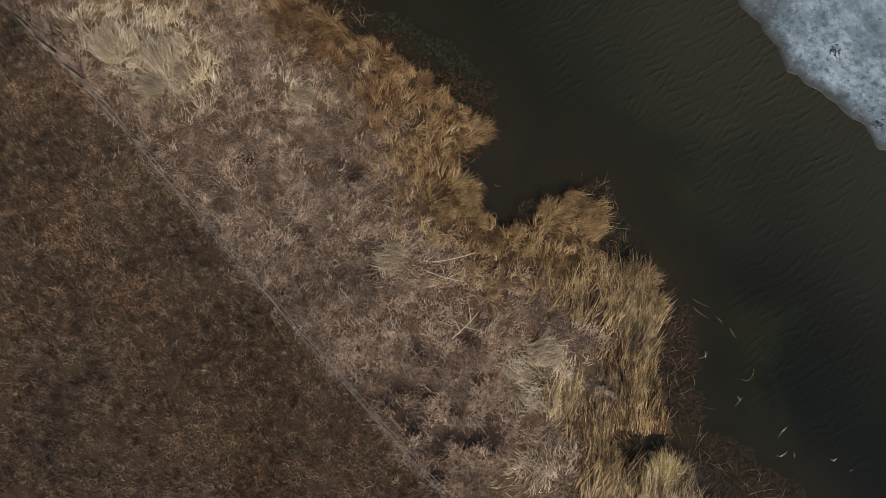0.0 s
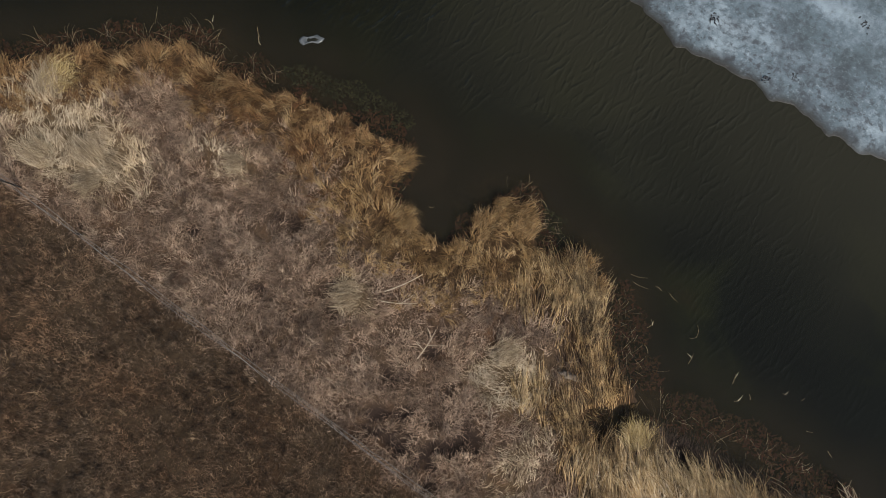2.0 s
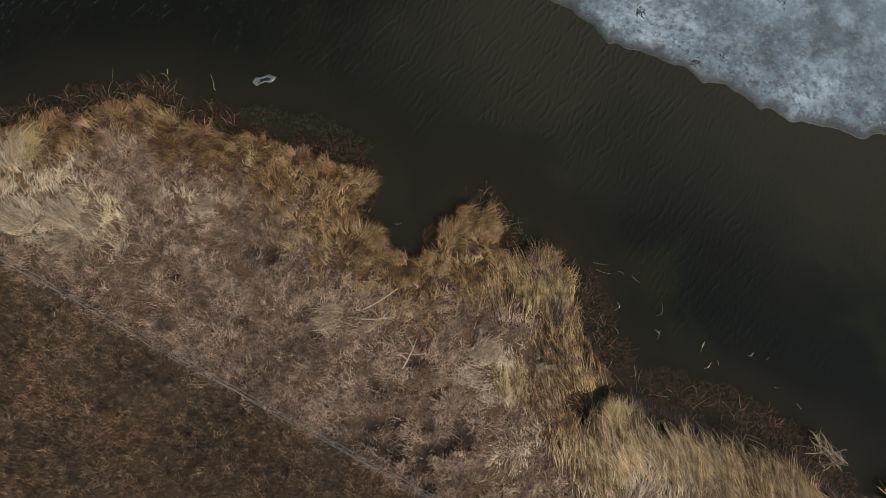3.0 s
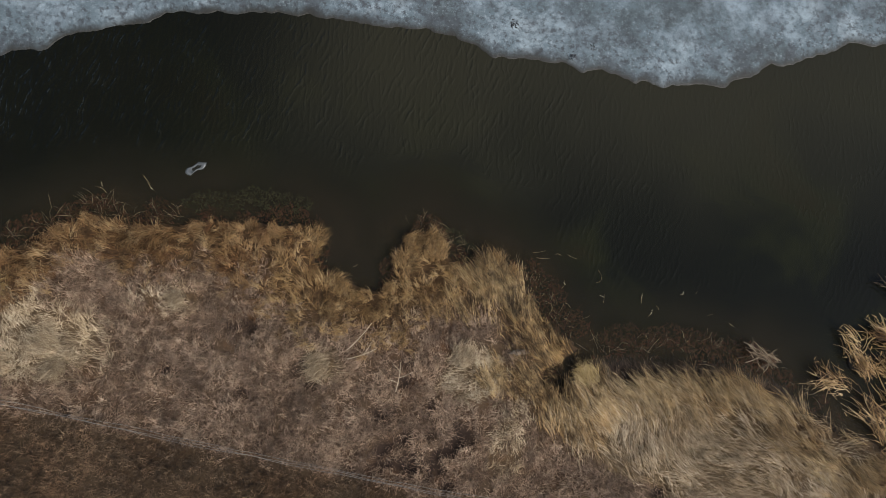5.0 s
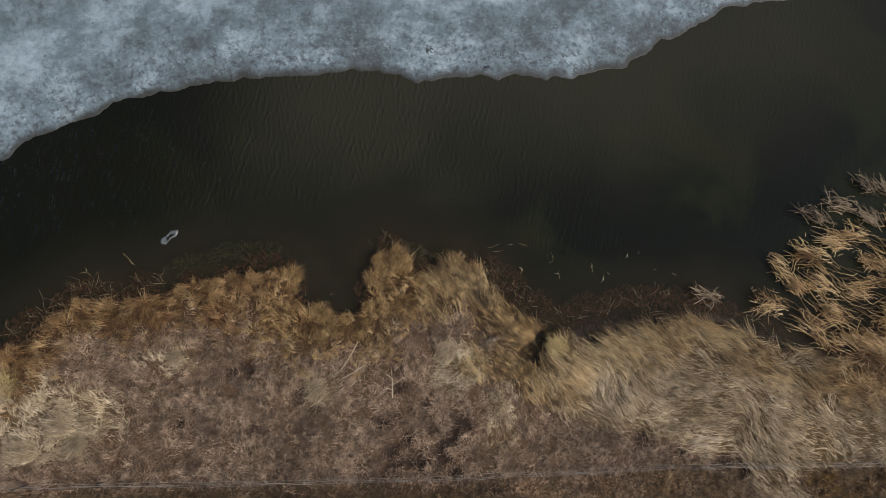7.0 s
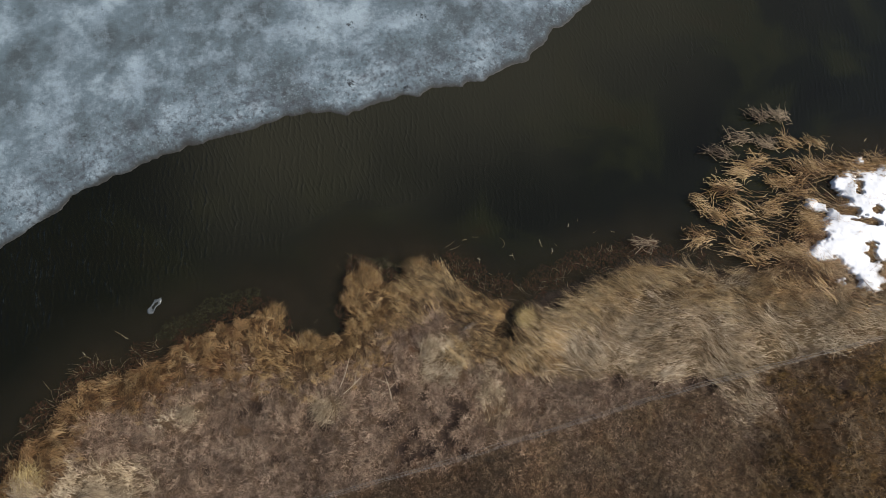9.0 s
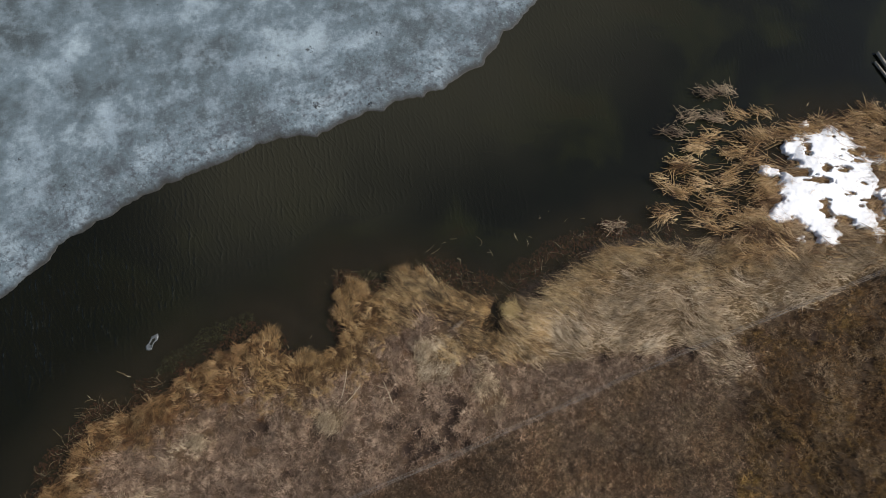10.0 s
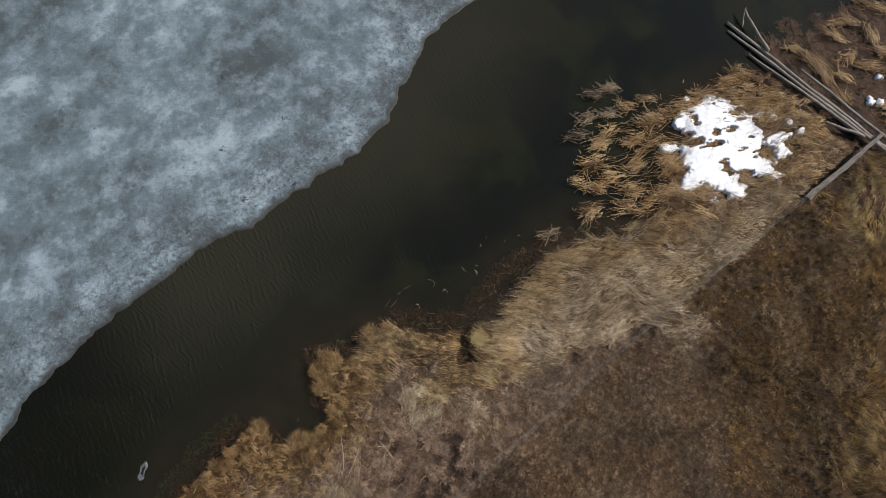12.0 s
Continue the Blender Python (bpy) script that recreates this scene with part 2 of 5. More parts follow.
def ice_material():
    m, n, l, b = material("rotten_ice")
    big, mid = noise_node(n, l, 0.17, 5, 0.6, (1.0, 1.4, 1), 25, 0.15), noise_node(n, l, 0.7, 7, 0.66)
    grit, fine = noise_node(n, l, 4.5, 5, 0.75), noise_node(n, l, 9, 4, 0.75)
    body = mix(n, l, 0.34, big.outputs[0], mid.outputs[0])
    body = mix(n, l, 0.09, body, grit.outputs[0])
    col = ramp(n, [(0.40, (0.064, 0.077, 0.081)), (0.465, (0.094, 0.12, 0.132)), (0.525, (0.13, 0.168, 0.19)), (0.60, (0.3, 0.365, 0.4))])
    l.new(body, col.inputs[0])
    at = n.new("ShaderNodeAttribute")
    at.attribute_name = "rim"
    zone = n.new("ShaderNodeSeparateColor")
    l.new(at.outputs["Color"], zone.inputs[0])
    frost = ramp(n, [(0.48, (0.0,)), (0.62, (0.7,))])
    l.new(noise_node(n, l, 0.6, 8, 0.76).outputs[0], frost.inputs[0])
    sp = ramp(n, [(0.57, (0.0,)), (0.69, (0.62,))])
    l.new(fine.outputs[0], sp.inputs[0])
    patchy = ramp(n, [(0.54, (0.0,)), (0.70, (0.6,))])
    l.new(mid.outputs[0], patchy.inputs[0])
    many = mix(n, l, zone.outputs[0], patchy.outputs[0], (0.7, 0.7, 0.7))
    c = mix(n, l, mix(n, l, 1.0, sp.outputs[0], many, "MULTIPLY"), mix(n, l, mix(n, l, 1.0, frost.outputs[0], zone.outputs[1], "MULTIPLY"), col.outputs[0], (0.28, 0.345, 0.39)), (0.46, 0.52, 0.56))
    dk = ramp(n, [(0.38, (0.8,)), (0.5, (0.0,))])
    l.new(grit.outputs[0], dk.inputs[0])
    c = mix(n, l, mix(n, l, 1.0, dk.outputs[0], zone.outputs[0], "MULTIPLY"), c, (0.05, 0.05, 0.055))
    blot = noise_node(n, l, 0.8, 5, 0.7)
    br = ramp(n, [(0.47, (0.0,)), (0.62, (0.6,))])
    l.new(blot.outputs[0], br.inputs[0])
    c = mix(n, l, mix(n, l, 1.0, br.outputs[0], zone.outputs[0], "MULTIPLY"), c, (0.06, 0.065, 0.073))
    pore = n.new("ShaderNodeTexVoronoi")
    pore.inputs["Scale"].default_value = 2.1
    co = n.new("ShaderNodeTexCoord")
    l.new(co.outputs["Object"], pore.inputs["Vector"])
    pr = ramp(n, [(0.05, (0.8,)), (0.15, (0.0,))])
    l.new(pore.outputs["Distance"], pr.inputs[0])
    some = ramp(n, [(0.52, (0.0,)), (0.58, (1.0,))])
    l.new(noise_node(n, l, 0.5, 3).outputs[0], some.inputs[0])
    c = mix(n, l, mix(n, l, 1.0, pr.outputs[0], some.outputs[0], "MULTIPLY"), c, (0.06, 0.068, 0.07))
    c = mix(n, l, zone.outputs[2], c, (0.03, 0.029, 0.025))
    l.new(c, b.inputs["Base Color"])
    b.inputs["Roughness"].default_value = 0.5
    b.inputs["Specular IOR Level"].default_value = 0.3
    bump(n, l, b, mix(n, l, 0.5, grit.outputs[0], fine.outputs[0]), 0.6, 0.05)
    return m


def plain(name, dark, light, scale, rough, bumpy=0.3, stretch=None, dist=0.02):
    m, n, l, b = material(name)
    a = noise_node(n, l, scale, 5, 0.65, stretch)
    r = ramp(n, [(0.3, dark), (0.7, light)])
    l.new(a.outputs[0], r.inputs[0])
    l.new(r.outputs[0], b.inputs["Base Color"])
    b.inputs["Roughness"].default_value = rough
    b.inputs["Specular IOR Level"].default_value = 0.5 if rough < 0.8 else 0.12
    bump(n, l, b, a.outputs[0], bumpy, dist)
    return m


EARTH, WATER, ICE = ground_material(), water_material(), ice_material()
SNOW = plain("old_snow", (0.85, 0.86, 0.88), (0.93, 0.93, 0.94), 9, 0.7, 0.4)
TIMBER = plain("weathered_timber", (0.085, 0.07, 0.056), (0.47, 0.41, 0.35), 14, 0.9, 0.9, (2.2, 0.14, 2.2))
BOARD = plain("weathered_board", (0.06, 0.051, 0.043), (0.25, 0.222, 0.195), 11, 0.9, 0.8, (0.16, 1.6, 1.6))
DRIFT = plain("bleached_wood", (0.10, 0.076, 0.055), (0.24, 0.19, 0.145), 14, 0.85, 0.5, (1, 0.2, 1))
STEEL = plain("rusty_steel", (0.010, 0.008, 0.007), (0.035, 0.024, 0.018), 20, 0.7)
WIRE = plain("grey_wire", (0.10, 0.09, 0.08), (0.24, 0.22, 0.2), 12, 0.6)
CLOD = plain("dark_clod", (0.008, 0.007, 0.007), (0.035, 0.03, 0.027), 18, 0.9, 0.6)
GRIME = plain("grimy_ice", (0.02, 0.02, 0.022), (0.10, 0.105, 0.11), 14, 0.8, 0.5)
FLOE = plain("floe_ice", (0.045, 0.05, 0.05), (0.15, 0.16, 0.163), 7, 0.35, 0.4)

# ---- plan: shoreline, ice edge, fence line ----
WEST = [(-900, -300), (-60, -30), (-30, -16), (-20, -9), (-16, -5.4), (-14.1, -3.3), (-12.5, -1.5), (-11.4, -0.6), (-10.2, 0.6), (-9, 0.6), (-7.6, 1.05), (-6.2, 1.6), (-4.4, 2.1), (-3, 2.35)]
COVE = [(-2.2, 2.3), (-2.15, 1.5), (-1.3, 0.85), (-0.5, 0.95), (0.5, 0.88), (0.95, 1.4), (0.8, 2.2), (1.1, 3.3), (1.6, 3.6), (2.5, 2.9), (3.3, 2.3), (4.25, 3.4), (5.4, 2.85), (6.1, 2), (7, 1.45), (8.05, 1.1), (7.5, 0.4), (7, -0.28), (7.9, -0.7), (8.45, -0.1)]
EAST = [(8.6, 0.65), (9.7, 1.1), (11.5, 1.45), (13.2, 2), (14.4, 2.05), (16, 1.85), (17.5, 1.25), (18.8, 0.9), (20.6, 0.5), (22.6, 1.6), (24.6, 3.3), (26.6, 4.8), (29.5, 4.7), (31.6, 3.6), (32.6, 0.6), (33.6, -2.2), (36, -4), (42, -5), (60, -9), (900, -60)]
SHORE = np.array(WEST + COVE + EAST, float)
ICE_EDGE = np.array([(-900, -200), (-60, -14), (-30, -2), (-20, 2.6), (-14.65, 5.8), (-12.4, 7.3), (-10.8, 8.3), (-9.4, 9.1), (-8, 9.5), (-6.2, 10.1), (-3.5, 10.7), (-1.1, 11.1), (0.3, 11.25), (1.9, 10.98), (3.3, 11.2), (5, 11.5), (6.6, 11.75), (8.3, 11.75), (9.6, 12.35), (11.1, 12.7), (12, 13.4), (12.7, 14.2), (13.6, 14.4), (14.8, 15.3), (15.6, 16), (17.4, 16.5), (19.6, 16.9), (21.7, 17.5), (26, 18.6), (36, 22), (70, 34), (900, 200)], float)
FENCE = np.array([(-900, -40), (-30, -8.2), (-14, -6.85), (-11, -6.35), (-7, -6.05), (-2, -5.7), (1.7, -5.37), (5.5, -5.03), (9, -4.65), (13.2, -4.15), (20.3, -3.65), (28.5, -3.05), (34, -2.9), (900, 0)], float)
YL = np.array([(7.2, -1.3), (7.8, -2.5), (9.8, -3.1), (11.4, -3.2), (13.0, -3.6), (15.6, -3.8), (17.6, -4.6), (19.2, -4.2), (20.2, -3.75), (24.8, -3.6), (28.4, -3.1), (31, -2.2), (33, -1.8)], float)
rng = np.random.default_rng(11)


def vnoise(x, y, scale, seed):
    """Smooth value noise between 0 and 1, scale in metres."""
    table = np.random.default_rng(seed).random((256, 256))
    u, v = np.asarray(x) / scale + 1000.37, np.asarray(y) / scale + 1000.71
    i, j = np.floor(u).astype(int), np.floor(v).astype(int)
    a, b = u - i, v - j
    a, b = a * a * (3 - 2 * a), b * b * (3 - 2 * b)
    t = lambda p, q: table[p % 256, q % 256]
    return (t(i, j) * (1 - a) + t(i + 1, j) * a) * (1 - b) + (t(i, j + 1) * (1 - a) + t(i + 1, j + 1) * a) * b


def fbm(x, y, scale, seed, octaves=3):
    s = [vnoise(x, y, scale / 2**k, seed + k) * 0.5**k for k in range(octaves)]
    return sum(s) / sum(0.5**k for k in range(octaves))


def roughen(line, step, amount, seed):
    """Cuts a line into short steps and makes it wander, where it lies near."""
    out = []
    for (ax, ay), (bx, by) in zip(line[:-1], line[1:]):
        length = math.hypot(bx - ax, by - ay)
        k = max(1, round(length / step)) if length < 40 else 12
        for i in range(k):
            out.append((ax + (bx - ax) * i / k, ay + (by - ay) * i / k))
    p = np.array(out + [tuple(line[-1])])
    t = np.gradient(p, axis=0)
    t /= np.linalg.norm(t, axis=1)[:, None]
    w = (fbm(p[:, 0], p[:, 1], 0.7, seed, 3) - 0.5) * 2 * amount
    return p + np.stack([-t[:, 1], t[:, 0]], 1) * w[:, None]


SHORE_FINE = roughen(SHORE, 0.35, 0.28, 40)


def polygon_distance(x, y, ring):
    """Distance to a closed ring, positive inside."""
    x, y = np.asarray(x, float), np.asarray(y, float)
    best, inside = np.full(x.shape, 1e9), np.zeros(x.shape, bool)
    for (ax, ay), (bx, by) in zip(ring, np.roll(ring, -1, axis=0)):
        dx, dy = bx - ax, by - ay
        k = np.clip(((x - ax) * dx + (y - ay) * dy) / (dx * dx + dy * dy + 1e-12), 0, 1)
        best = np.minimum(best, (x - ax - k * dx) ** 2 + (y - ay - k * dy) ** 2)
        if dy:
            inside ^= ((ay > y) != (by > y)) & (x < dx * (y - ay) / dy + ax)
    return np.where(inside, 1, -1) * np.sqrt(best)


LAND = np.vstack([SHORE_FINE, [(900, -900), (-900, -900)]])
GX, GY = np.arange(-26, 50.01, 0.15), np.arange(-24, 24.01, 0.15)
GRID = polygon_distance(*np.meshgrid(GX, GY, indexing="ij"), LAND)


def inland(x, y):
    """Metres from the shoreline, positive on land."""
    x, y = np.asarray(x, float), np.asarray(y, float)
    u, v = np.clip((x + 26) / 0.15, 0, len(GX) - 1.01), np.clip((y + 24) / 0.15, 0, len(GY) - 1.01)
    i, j = u.astype(int), v.astype(int)
    a, b = u - i, v - j
    near = (GRID[i, j] * (1 - a) + GRID[i + 1, j] * a) * (1 - b) + (GRID[i, j + 1] * (1 - a) + GRID[i + 1, j + 1] * a) * b
    far = np.where(y > np.interp(x, SHORE[:, 0], SHORE[:, 1]), -1, 1) * 20.0
    return np.where((np.abs(x - 12) < 38) & (np.abs(y) < 24), near, far)


def smooth(v, a, b):
    t = np.clip((v - a) / (b - a), 0, 1)
    return t * t * (3 - 2 * t)


def ellipse(x, y, cx, cy, rx, ry, turn=0.0):
    c, s = math.cos(radians(turn)), math.sin(radians(turn))
    u, v = (x - cx) * c + (y - cy) * s, -(x - cx) * s + (y - cy) * c
    return np.sqrt((u / rx) ** 2 + (v / ry) ** 2)


SNOW_RING = np.array([(25.15, 4.6), (26.1, 4.95), (27.85, 4.65), (28.8, 3.85), (28.77, 3.2), (29.3, 2.44), (28.9, 1.8), (29.1, 1.28), (28.7, 0.72), (28.0, 0.51), (28.25, -0.54), (27.75, -1.0), (26.9, -0.63), (26.3, 0.05), (25.5, -0.1), (25.7, -0.75), (25.28, -1.05), (24.65, -0.75), (24.4, 0.1), (23.97, 0.6), (22.89, 0.55), (22.65, 1.06), (23.8, 1.6), (24.0, 2.47), (24.2, 2.9), (25.5, 3.2), (25.3, 3.95)])
SNOW_ARM = [(28.86, 0.86), (29.67, 0.8), (30.5, 0.25), (29.75, 0.15), (29.65, -0.64), (28.8, -0.36), (29.07, 0.24), (28.64, 0.55)]

# wet hollows between the tussocks: centre and radius
HOLLOWS = [(7.35, -0.5, 0.35), (6.75, -0.05, 0.25), (-3.15, -4.0, 0.32), (-3.62, -1.5, 0.3), (-4.1, -1.8, 0.26), (-1.55, -2.55, 0.42), (-0.85, -2.9, 0.22), (2.67, -3.85, 0.36), (3.2, -4.55, 0.34), (4.35, -4.45, 0.4), (2.5, -4.8, 0.25), (4.7, -4.9, 0.3), (2.15, -1.3, 0.3), (2.25, -1.8, 0.28), (1.75, -3.25, 0.26), (3.7, -3.3, 0.24), (-2.0, -5.45, 0.26), (-5.85, -3.8, 0.2), (15.4, -3.95, 0.45), (16.2, -4.1, 0.35), (13.6, -3.6, 0.25), (12.2, -3.3, 0.3), (27.2, -5.0, 0.4), (27.6, -4.2, 0.35), (31.4, -6.4, 0.2), (29.4, -7.6, 0.25), (26.2, -6.6, 0.4), (22.4, -5.2, 0.35), (29.0, -3.9, 0.4), (29.6, -4.6, 0.16), (30.6, -3.7, 0.45), (31.5, -3.6, 0.5), (32.3, -4.1, 0.35), (30.2, -5.2, 0.15), (31.3, -4.9, 0.22), (28.4, -5.6, 0.25), (30.0, -6.4, 0.18), (33.2, -3.4, 0.5)]


def hollow(x, y):
    w = np.zeros(np.shape(x))
    for cx, cy, r in HOLLOWS:
        w = np.maximum(w, 1 - smooth(np.hypot(x - cx, y - cy) + (vnoise(x, y, 0.25, 77) - 0.5) * r * 1.6, r * 0.45, r * 1.25))
    lumps = ellipse(x, y, 3.4, -3.7, 2.9, 1.7, 20)
    return np.maximum(w, (1 - smooth(lumps, 0.6, 1.1)) * smooth(fbm(x, y, 0.6, 78), 0.54, 0.68))


def cover(x, y):
    """Shares of each kind of cover over the land."""
    d = inland(x, y)
    wob = (fbm(x, y, 2.2, 50) - 0.5) * 2
    fence = np.interp(x, FENCE[:, 0], FENCE[:, 1])
    low = np.interp(x, YL[:, 0], YL[:, 1])
    c = {}
    c["field"] = 1 - smooth(y - fence + wob * 0.25, -0.35, 0.15)
    tongue = 0.7 * (1 - smooth(ellipse(x, y, 17.9, -4.8, 1.4, 1.8, 15) + wob * 0.9, 0.35, 1.25))
    c["field"] = c["field"] * (1 - tongue)
    tan = smooth(x + wob * 0.5, 7.3, 8.0) * smooth(y - low + wob * 0.7, -0.35, 0.4) * (1 - smooth(x, 31.5, 33))
    tan = np.maximum(tan, tongue)
    for e, k in (((-10.8, -4.3, 3.0, 1.8, 12), 1.0), ((-13.5, -3.6, 1.6, 1.6), 0.7), ((-0.8, -2.2, 0.95, 0.8), 0.9), ((4.6, -0.9, 1.7, 1.3, 40), 0.95), ((6.4, -3.1, 0.9, 1.3), 0.75), ((6.9, -1.6, 0.9, 0.8), 0.6), ((-6.6, -1.6, 1.3, 0.6, 20), 0.5)):
        tan = np.maximum(tan, k * (1 - smooth(ellipse(x, y, *e) + wob * 0.35, 0.55, 1.1)))
    depth = np.interp(x, [-20, -12, -8, -5, -3.5, -2, 0, 2, 3, 5, 7, 8.2], [2.2, 2.0, 1.9, 1.9, 2.8, 2.7, 2.1, 2.6, 2.3, 2.0, 1.3, 0.4])
    edge = (1 - smooth(d + wob * 0.9, depth * 0.4, depth * 1.15)) * (1 - smooth(x, 7.7, 8.4))
    c["tan"] = tan * (1 - c["field"]) * (1 - edge) * smooth(x, 7.0, 7.6)
    inset = np.interp(x, [8.2, 9, 11.5, 15, 18], [0.4, 0.65, 0.75, 0.4, 0.1])
    c["mud"] = c["tan"] * (1 - smooth(d + wob * 0.35, inset - 0.15, inset + 0.25))
    c["tan"] = c["tan"] - c["mud"]
    c["bleached"] = tan * (1 - c["field"]) * (1 - edge) * (1 - smooth(x, 7.0, 7.6))
    gold = smooth(x + wob * 1.5, -4.6, -2.8)
    c["comb"] = edge * smooth(x + wob * 0.6, 2.9, 3.8)
    c["gold"], c["rust"] = edge * gold - c["comb"], edge * (1 - gold)
    tussock_left = np.interp(-y, [3.3, 5.6, 7.6, 9.5, 11.2, 12.4, 13.9, 18], [28.9, 28.1, 28.3, 27.3, 25.4, 23.0, 20.3, 16])
    c["tussock"] = smooth(x + wob * 1.4, tussock_left - 0.6, tussock_left + 1.2) * (1 - smooth(y + 0.05 * (x - 30) + wob * 0.5, -3.4, -2.6))
    c["field"] = c["field"] * (1 - c["tussock"])
    scrub_left = np.interp(-y, [3.6, 5.2, 7.2, 9.4, 11, 12, 20], [21, 19.2, 18.3, 17.4, 16, 14, 13])
    c["scrub"] = c["field"] * smooth(x + wob * 2.5, scrub_left - 0.9, scrub_left + 0.9)
    c["field"] = c["field"] - c["scrub"]
    c["meadow"] = c["field"] * smooth(x + wob * 2.0, 5.0, 8.5)
    c["field"] = c["field"] - c["meadow"]
    bed = smooth(x + wob * 1.2, 20.0, 22.5) * smooth(y + wob * 0.6, -1.9, -0.7) * (1 - smooth(x, 35, 36))
    c["reedbed"] = np.maximum(c["tan"] * bed, smooth(x, 29, 30.5) * smooth(y, -2.9, -2.2))
    c["reedbed"] = c["reedbed"] * (1 - 0.95 * smooth(polygon_distance(x, y, SNOW_RING), -0.15, 0.2)) * (1 - 0.9 * smooth(polygon_distance(x, y, np.array(SNOW_ARM)), -0.15, 0.1))
    c["tan"] = c["tan"] * (1 - bed)
    c["matted"] = np.clip(1 - sum(c.values()), 0, 1)
    c["margin"] = c["tan"] * (1 - smooth(d + wob * 0.7, 1.3, 2.7))
    c["tan"] = c["tan"] - 0.65 * c["margin"]
    c["wet"] = hollow(x, y)
    return c


def ground_z(x, y):
    d = inland(x, y)
    land = 0.02 + 0.2 * (1 - np.exp(-np.clip(d, 0, None) / 0.6)) + 0.25 * smooth(d, 4, 12)
    land = land - 0.12 * smooth(x, 8.2, 9.2) * (1 - smooth(x, 17, 19)) * (1 - smooth(d, 0.5, 1.1))
    land = land + (fbm(x, y, 1.4, 60) - 0.5) * 0.18 * smooth(d, 0.1, 1.2) - 0.13 * hollow(x, y)
    bed = -0.06 - 1.1 * (1 - np.exp(np.clip(d, None, 0) / 3.0)) + (fbm(x, y, 1.1, 63) - 0.5) * 0.08
    marsh = 1 - smooth(ellipse(x, y, 38, 0.6, 6.5, 5.2), 0.7, 1.15)
    bed = bed * (1 - marsh) + marsh * (0.0 + (fbm(x, y, 0.9, 64) - 0.5) * 0.16)
    return np.where(d > 0, land, np.maximum(bed, -1.3))


# ---- mesh helpers ----


def mesh_of(name, verts, faces, tone=None):
    """A mesh from arrays of places and of faces that all have as many corners; tone: a shade for each blade."""
    me = bpy.data.meshes.new(name)
    verts, faces = np.asarray(verts, np.float32).reshape(-1, 3), np.asarray(faces, np.int32)
    k = faces.shape[1]
    me.vertices.add(len(verts))
    me.vertices.foreach_set("co", verts.ravel())
    me.loops.add(faces.size)
    me.loops.foreach_set("vertex_index", faces.ravel())
    me.polygons.add(len(faces))
    me.polygons.foreach_set("loop_start", np.arange(0, faces.size, k, dtype=np.int32))
    me.update(calc_edges=True)
    me.validate()
    if tone is not None:
        values = np.repeat(1.05 + 0.9 * np.clip(tone, -0.1, 1.1), len(verts) // len(tone))
        me.attributes.new("tone", "FLOAT", "POINT").data.foreach_set("value", values.astype(np.float32))
    return me


def thing(name, me, mat, label, category, kind="", group="", flat=False):
    me.materials.append(mat)
    me.polygons.foreach_set("use_smooth", [not flat] * len(me.polygons))
    return tagged(new(name, me), label, category, group, kind)


def part(name, me, mat, parent, label="", flat=False):
    if isinstance(me, bmesh.types.BMesh):
        bm, me = me, bpy.data.meshes.new(name)
        bm.to_mesh(me)
        bm.free()
    me.materials.append(mat)
    me.polygons.foreach_set("use_smooth", [not flat] * len(me.polygons))
    ob = new(name, me)
    ob.parent = parent
    return tagged(ob, label)


def holder(name, x, y, z, label, category, group=""):
    ob = new(name)
    ob.location, ob.empty_display_size = (x, y, z), 0.2
    return tagged(ob, label, category, group)


def blades(x, y, z, length, width, az, tilt, droop, curl=0.0, seg=2, floor=0.015):
    """Bent tapering ribbons: az is the way they lean, tilt the lean at the foot, droop how much more they lean at the tip."""
    n = len(x)
    full = lambda v: np.broadcast_to(np.asarray(v, float), (n,))
    length, width, az, tilt, droop, curl = (full(v) for v in (length, width, az, tilt, droop, curl))
    px, py, pz = np.array(x, float), np.array(y, float), full(z).copy()
    base = full(z)
    v = np.zeros((n, seg + 1, 2, 3))
    for k in range(seg + 1):
        u = k / seg
        a, th = az + curl * u, np.minimum(tilt + droop * u, 2.5)
        w = width * (1 - 0.8 * u) * 0.5
        sx, sy = -np.sin(a) * w, np.cos(a) * w
        v[:, k, 0], v[:, k, 1] = np.stack([px - sx, py - sy, pz], 1), np.stack([px + sx, py + sy, pz + w * 0.5], 1)
        px, py = px + np.sin(th) * np.cos(a) * length / seg, py + np.sin(th) * np.sin(a) * length / seg
        pz = np.maximum(pz + np.cos(th) * length / seg, base + floor)
    i = (np.arange(n) * (seg + 1) * 2)[:, None]
    f = np.concatenate([i + np.array([[2 * k, 2 * k + 1, 2 * k + 3, 2 * k + 2]]) for k in range(seg)])
    return v.reshape(-1, 3), f


